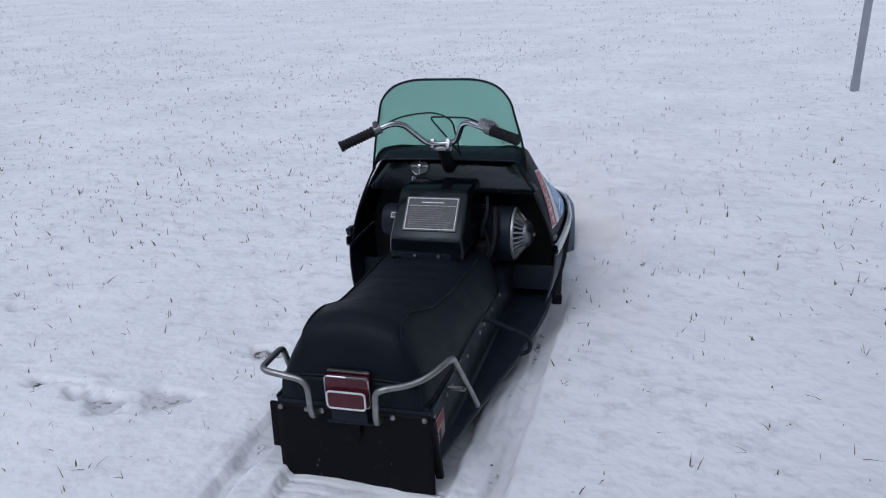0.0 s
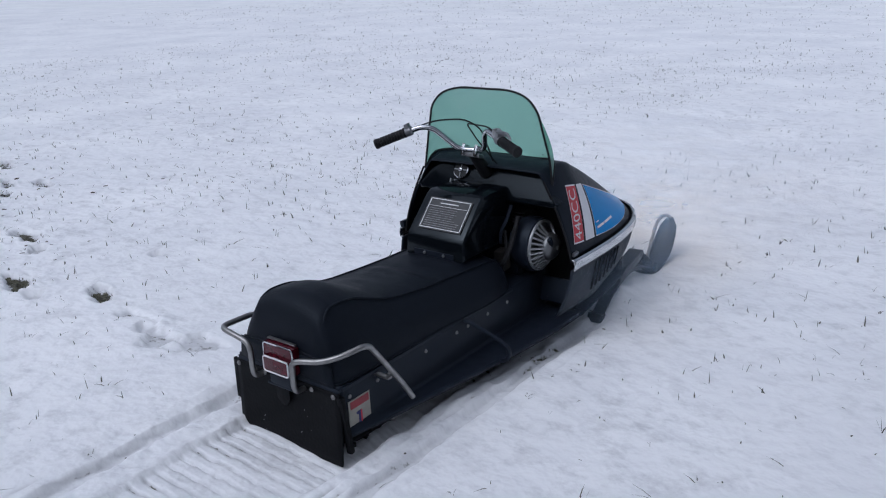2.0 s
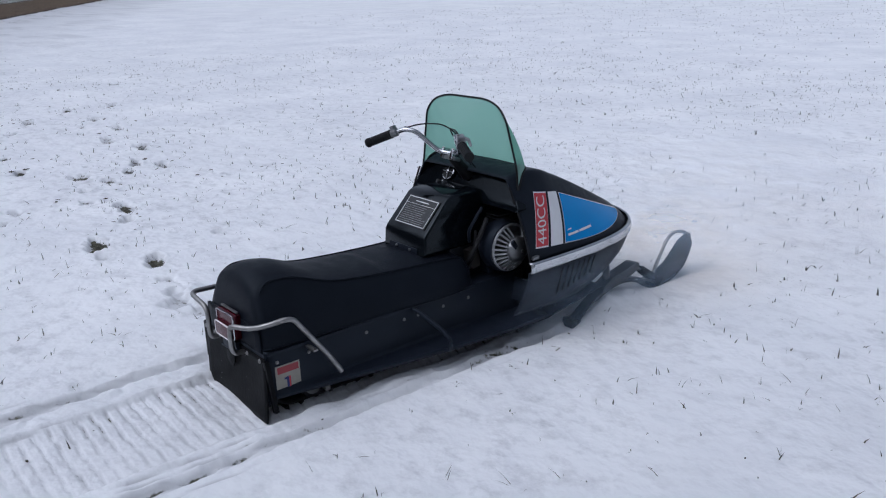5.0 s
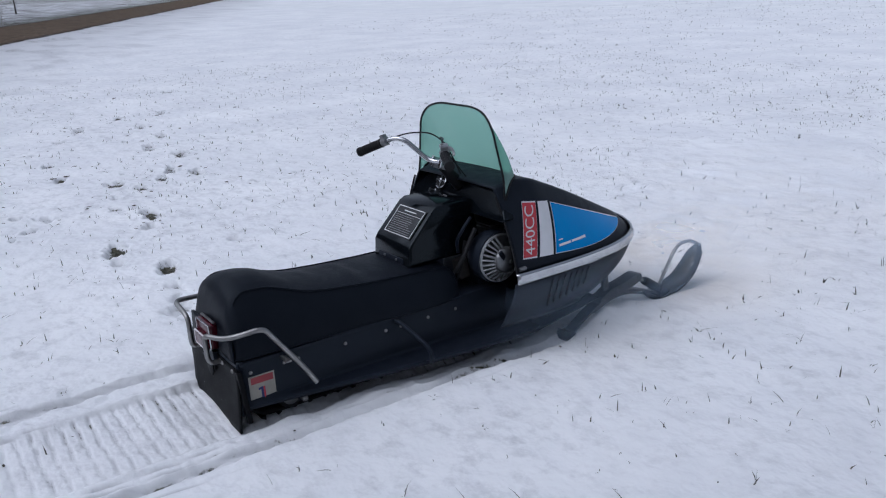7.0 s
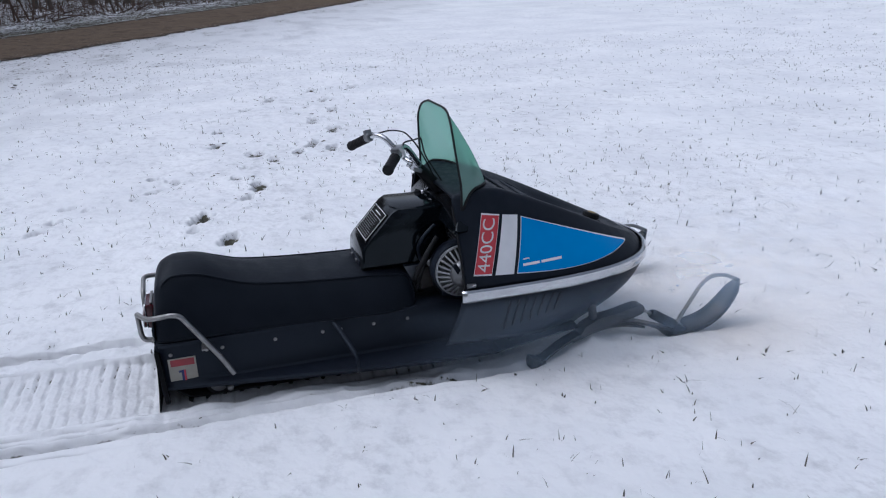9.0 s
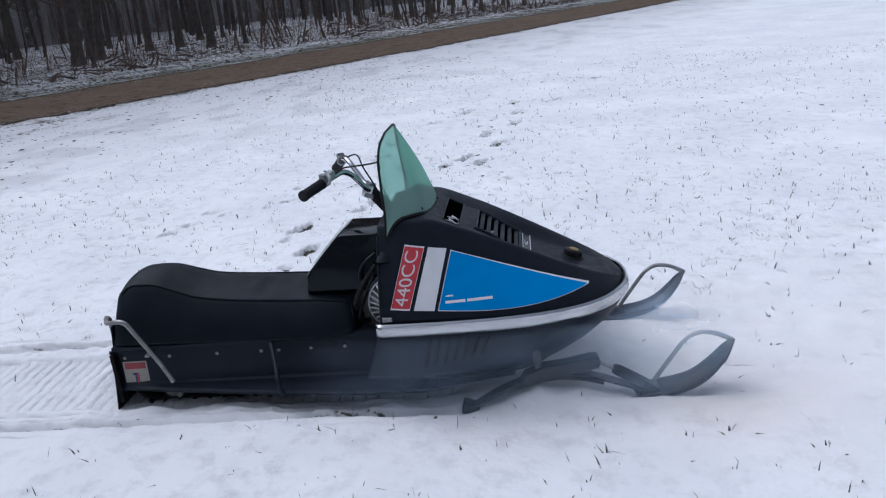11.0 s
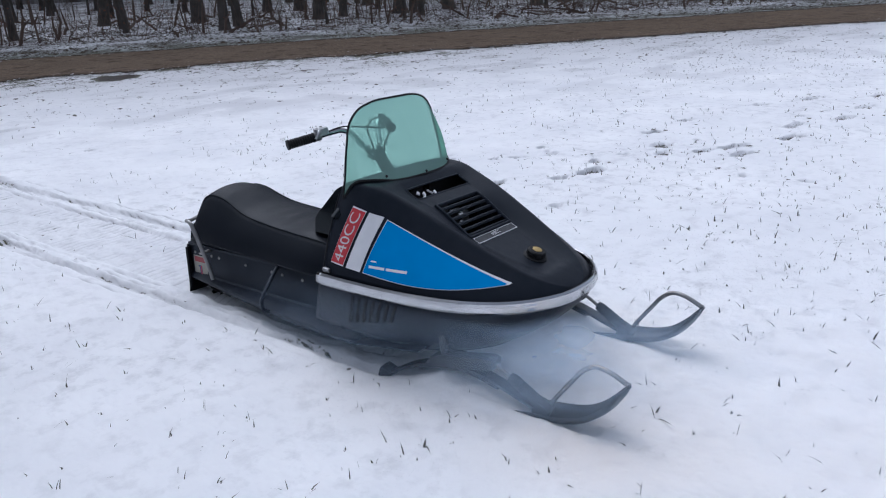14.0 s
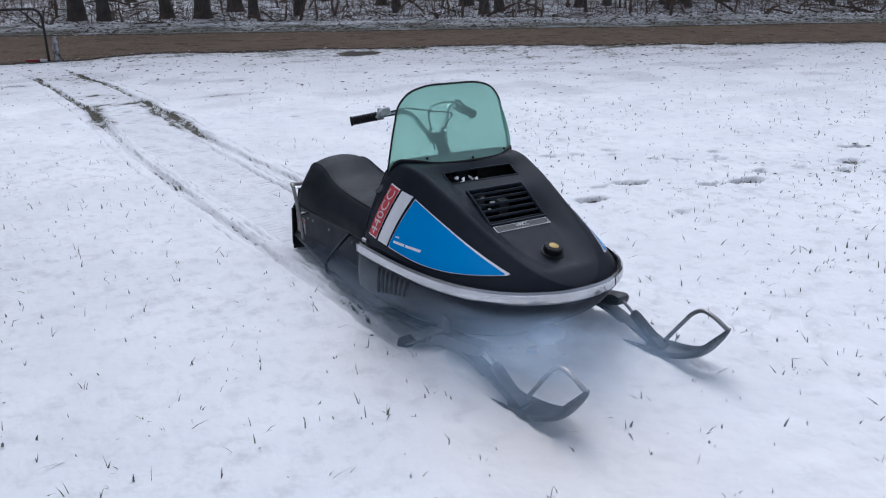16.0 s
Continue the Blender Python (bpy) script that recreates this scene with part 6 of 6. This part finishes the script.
# ---- grass blades that stand out of the snow ----
def grass():
    r = np.random.RandomState(5)
    spots = []

    def scatter(count, x0, x1, y0, y1, h0, h1, broad=1.0):
        x, y = r.uniform(x0, x1, count), r.uniform(y0, y1, count)
        u, v = x - BASE[0], y - BASE[1]
        lx, ly = CH * u + SH * v, -SH * u + CH * v
        trail = (np.abs(lx - 0.03) < 0.46) & (ly < 2.25)
        under = trail & (((np.abs(lx) < 0.3) & (ly > -0.2)) | ((np.abs(lx) < 0.42) & (ly > 1.0)))
        keep = ~under & (~trail | (r.rand(count) < 0.2)) & (ROAD_N[0] * x + ROAD_N[1] * y < ROAD_NEAR - 0.2)
        keep &= wave(x * 0.35, y * 0.35, 40) > r.uniform(-1.9, 0.4, count)
        x, y = x[keep], y[keep]
        for j in range(4):
            some = r.rand(len(x)) < (1, 0.28, 0.2, 0.1)[j]
            k = int(some.sum())
            h = r.uniform(h0, h1, k) * r.choice((0.5, 1.0), k)
            lean = r.choice((0.2, 0.6, 1.2, 2.2), k) * r.uniform(0.6, 1.2, k)
            spots.append(np.stack((x[some] + r.normal(0, 0.008, k) * (j > 0), y[some] + r.normal(0, 0.008, k) * (j > 0), h, lean, broad * r.uniform(0.0011, 0.0033, k)), 1))

    def clump(x, y, sx, sy, count, h0, h1):
        spots.append(np.stack((x + r.normal(0, sx, count), y + r.normal(0, sy, count), r.uniform(h0, h1, count), r.uniform(0.2, 0.9, count), r.uniform(0.0014, 0.003, count)), 1))

    scatter(2600, -4.0, 2.6, -1.0, 7.0, 0.008, 0.055)
    scatter(380, -3.4, 2.6, 3.2, 6.0, 0.02, 0.055, 1.5)
    scatter(6200, -13, -2.5, -1, 12, 0.010, 0.05, 1.35)
    scatter(1300, -13, -2.5, -7, -1, 0.008, 0.03, 1.2)
    scatter(2300, -4.0, 6, 7, 14, 0.010, 0.045, 1.3)
    scatter(900, -4.0, 6, -8, -1, 0.010, 0.04, 1.2)
    scatter(9000, -24, 14, 12, 38, 0.02, 0.06, 2.2)
    for px, py, turn, length, width, level in PRINTS:
        if level > 0.3:
            clump(px, py, length * 0.2, width * 0.2, int(90 * level * length / 0.3), 0.008, 0.026)
    k = 380
    ly = -r.triangular(2.8, 4.4, 5.6, k)
    lx = np.where(r.rand(k) < 0.5, TRACK_R(ly), TRACK_L(ly)) + r.normal(0, 0.035, k)
    spots.append(np.stack((BASE[0] + CH * lx - SH * ly, BASE[1] + SH * lx + CH * ly, r.uniform(0.005, 0.016, k), r.uniform(0.3, 1.6, k), r.uniform(0.0012, 0.003, k)), 1))
    s = np.concatenate(spots)
    x, y, h, lean, w = s.T
    z = shape_ground(x, y)[0]
    n = len(x)
    a, b = r.uniform(0, 6.283, n), r.uniform(0, 6.283, n)
    dx, dy, wx, wy = np.cos(a) * lean * h, np.sin(a) * lean * h, np.cos(b) * w, np.sin(b) * w
    tall = h * np.clip(1 - 0.35 * lean, 0.35, 1)
    co = np.stack((np.stack((x - wx, y - wy, z - 0.01), 1), np.stack((x + wx, y + wy, z - 0.01), 1),
                   np.stack((x + dx * 0.5 + wx * 0.8, y + dy * 0.5 + wy * 0.8, z + tall * 0.5), 1),
                   np.stack((x + dx * 0.5 - wx * 0.8, y + dy * 0.5 - wy * 0.8, z + tall * 0.5), 1),
                   np.stack((x + dx, y + dy, z + tall), 1)), 1).reshape(-1, 3)
    i = np.arange(n) * 5
    faces = [f for j in i.tolist() for f in ((j, j + 1, j + 2, j + 3), (j + 3, j + 2, j + 4))]
    me = bpy.data.meshes.new("grass_blades")
    me.from_pydata(co.tolist(), [], faces)
    me.materials.append(BLADE)
    tagged(new("grass_blades", me), "scattered dry grass blades poking through the snow", "grass", kind="stuff")


grass()


def crumbs():
    """Dark leaves and bits of soil lying on the snow, thickest towards the drive."""
    r = np.random.RandomState(9)
    x, y = r.uniform(-16, 6, 9000), r.uniform(-9, 10, 9000)
    n = ROAD_N[0] * x + ROAD_N[1] * y
    u, v = x - BASE[0], y - BASE[1]
    lx, ly = CH * u + SH * v, -SH * u + CH * v
    keep = (r.rand(9000) < 0.09 + 0.9 * step(n, 2.6, 6.4)) & (n < ROAD_NEAR - 0.1) & ~((np.abs(lx) < 0.6) & (ly > -0.5) & (ly < 2.6)) & (np.hypot(x + 0.8, y - 2.8) > 1.6)
    x, y = x[keep], y[keep]
    # thickest where the snow breaks off into the drive
    n, m = ROAD_NEAR + 0.25 - np.abs(r.normal(0, 0.75, 1500)), r.uniform(-16, 9, 1500)
    x, y = np.concatenate((x, ROAD_N[0] * n + ROAD_M[0] * m)), np.concatenate((y, ROAD_N[1] * n + ROAD_M[1] * m))
    # bits thrown out along the belt
    ly = r.uniform(-1.6, 1.9, 40)
    lx = r.choice((-1, 1), 40) * (0.30 + np.abs(r.normal(0, 0.07, 40)))
    x, y = np.concatenate((x, BASE[0] + CH * lx - SH * ly)), np.concatenate((y, BASE[1] + SH * lx + CH * ly))
    # bits kicked up over the boot prints
    k = r.randint(0, len(PRINTS), 260)
    at = np.array([p[:2] for p in PRINTS])[k] + r.normal(0, 0.16, (260, 2))
    at = at[(at[:, 0] < -3.2) & (at[:, 1] > 0.5)]
    x, y = np.concatenate((x, at[:, 0])), np.concatenate((y, at[:, 1]))
    z = shape_ground(x, y)[0]
    verts, faces = [], []
    for a, b, c in zip(x.tolist(), y.tolist(), z.tolist()):
        near = 0.28 + 0.72 * float(max(step(ROAD_N[0] * a + ROAD_N[1] * b, 2.0, 5.0), 0.55 * step(-a, 3.0, 4.5)))
        size, base, k = near * r.choice((0.012, 0.020, 0.032, 0.045), p=(0.42, 0.34, 0.17, 0.07)), len(verts), 6
        turn, slim = r.uniform(0, 6.28), r.uniform(0.35, 0.8)
        for j in range(k):
            t = 6.283 * j / k
            du, dv = size * math.cos(t) * r.uniform(0.7, 1.2), size * slim * math.sin(t) * r.uniform(0.6, 1.2)
            verts.append((a + du * math.cos(turn) - dv * math.sin(turn), b + du * math.sin(turn) + dv * math.cos(turn), c + 0.002 + r.uniform(0, 0.25) * size))
        verts.append((a, b, c + 0.003 + 0.25 * size))
        faces += [(base + j, base + (j + 1) % k, base + k) for j in range(k)]
    me = bpy.data.meshes.new("leaf_crumbs")
    me.from_pydata(verts, [], faces)
    me.materials.append(CRUMB)
    tagged(new("leaf_crumbs", me), "dark leaf scraps and soil crumbs lying on the snow", "leaf litter", kind="stuff")


crumbs()


def litter():
    """Heaps of brown leaves and tufts along the verge and under the trees."""
    r = np.random.RandomState(14)
    verts, faces = [], []
    for i in range(12000):
        n, m = ROAD_FAR + 0.15 + 9 * r.rand() ** 1.4, r.uniform(-40, 14)
        a, b, c = on_ground(n, m)
        size, base, k = r.choice((0.018, 0.035, 0.06), p=(0.5, 0.38, 0.12)), len(verts), 6
        for j in range(k):
            t, q = 6.283 * j / k, size * r.uniform(0.5, 1.3)
            verts.append((a + q * math.cos(t), b + q * math.sin(t), c + 0.010 + r.uniform(0, 0.2) * size))
        verts.append((a, b, c + 0.014 + r.uniform(0.2, 0.6) * size))
        faces += [(base + j, base + (j + 1) % k, base + k) for j in range(k)]
    me = bpy.data.meshes.new("leaf_litter")
    me.from_pydata(verts, [], faces)
    me.materials.append(CRUMB)
    tagged(new("leaf_litter", me), "brown leaf heaps and tufts along the snowy verge", "leaf litter", kind="stuff")


litter()


# ---- exhaust smoke that hangs low round the skis and drifts ahead of the nose ----
def smoke_material():
    """Fine smoke: it scatters blue and lets the warmer light through."""
    m = bpy.data.materials.new("thin_blue_smoke")
    m.use_nodes = True
    nt = m.node_tree
    nt.nodes.remove(nt.nodes["Principled BSDF"])
    clear, warm = nt.nodes.new("ShaderNodeBsdfTransparent"), nt.nodes.new("ShaderNodeBsdfTransparent")
    warm.inputs[0].default_value = (0.56, 0.38, 0.15, 1)
    front, back = nt.nodes.new("ShaderNodeBsdfDiffuse"), nt.nodes.new("ShaderNodeBsdfTranslucent")
    scatter = nt.nodes.new("ShaderNodeMixShader")
    for k, side in enumerate((front, back)):
        side.inputs[0].default_value = (0.50, 0.66, 0.87, 1)
        nt.links.new(side.outputs[0], scatter.inputs[k + 1])
    body = nt.nodes.new("ShaderNodeAddShader")
    nt.links.new(warm.outputs[0], body.inputs[0])
    nt.links.new(scatter.outputs[0], body.inputs[1])
    density = nt.nodes.new("ShaderNodeAttribute")
    density.attribute_name = "veil"
    pos = nt.nodes.new("ShaderNodeNewGeometry").outputs["Position"]
    wisp = ramp(nt, noise_node(nt, pos, 4.0, 2.5, 0.5), 0.18, 0.74)
    mix = nt.nodes.new("ShaderNodeMixShader")
    nt.links.new(math_node(nt, "MULTIPLY", density.outputs["Fac"], wisp), mix.inputs[0])
    nt.links.new(clear.outputs[0], mix.inputs[1])
    nt.links.new(body.outputs[0], mix.inputs[2])
    nt.links.new(mix.outputs[0], nt.nodes["Material Output"].inputs["Surface"])
    return m


def smoke():
    """Billowing layers one over another; each thins out to nothing at its border."""
    bm, vals = bmesh.new(), []
    place = pose(BASE[0], BASE[1], 0.0, 0, 0, HEADING)
    across, along = np.linspace(-1.9, 1.5, 86), np.linspace(0.7, 5.2, 112)

    def bell(x, y, cx, cy, sx, sy):
        return np.exp(-((x - cx) / sx) ** 2 - ((y - cy) / sy) ** 2)
    for k, height in enumerate((0.10, 0.21, 0.34)):
        X, Y = np.meshgrid(across, along)
        Z = height + (0.025, 0.035, 0.04)[k] * wave(X * 0.9, Y * 0.9, 50 + k)
        puff = (0.65, 1.05, 1.20)[k] * bell(X, Y, (0.22, 0.26, 0.30)[k], (2.06, 2.12, 2.20)[k], 0.26, (0.23, 0.25, 0.29)[k])
        belly = (0.11, 0.16, 0.15)[k] * bell(X, Y, 0.55, 1.40, 0.18, 0.52)
        drift = (0.18, 0.20, 0.18)[k] * bell(X, Y, 0.05, 3.0, 0.8, 1.0) * (1 - 0.85 * bell(X, Y, -0.40, 2.1, 0.30, 0.55))
        edge = step(X, -1.9, -1.2) * (1 - step(X, 0.9, 1.5)) * step(Y, 0.7, 1.1) * (1 - step(Y, 4.3, 5.2))
        tip = (1.80, 1.90, 2.03)[k]
        hull = (np.abs(X) / 0.43) ** 2.5 + (np.clip(Y - 1.1, 0, 9) / (tip - 1.1)) ** 2.5
        veil = 0.85 * (1 - np.exp(-1.2 * np.clip(step(hull, 0.95, 1.35) * (puff + belly + drift) * (0.8 + 0.4 * wave(X * 0.8, Y * 0.8, 60 + k)) * edge - 0.006, 0, 3)))
        grid([[tuple(place @ Vector(q)) for q in zip(X[i], Y[i], Z[i])] for i in range(len(along))], bm, lambda i, j: veil[i:i + 2, j:j + 2].max() > 0)
        vals.append(veil.ravel())
    me = mesh_of("exhaust_smoke", bm, smoke_material(), True, 180)
    at = me.attributes.new("veil", "FLOAT", "POINT")
    at.data.foreach_set("value", np.concatenate(vals).astype(np.float32))
    tagged(new("exhaust_smoke", me), "thin blue exhaust smoke drifting low over the snow", "smoke", kind="stuff")


smoke()


# an unseen L-shaped wall, added behind the path to keep some of the sky off
sky_blocker = part("unseen_wall", prism([(1.3, -1.5), (3.5, -1.5), (3.5, 3.2), (3.2, 3.2), (3.2, -1.2), (1.3, -1.2)], "z", -0.1, 7.0), BLOCKER)
tagged(sky_blocker, "unseen pale wall added to keep sky light off the lawn", "wall", kind="structure")
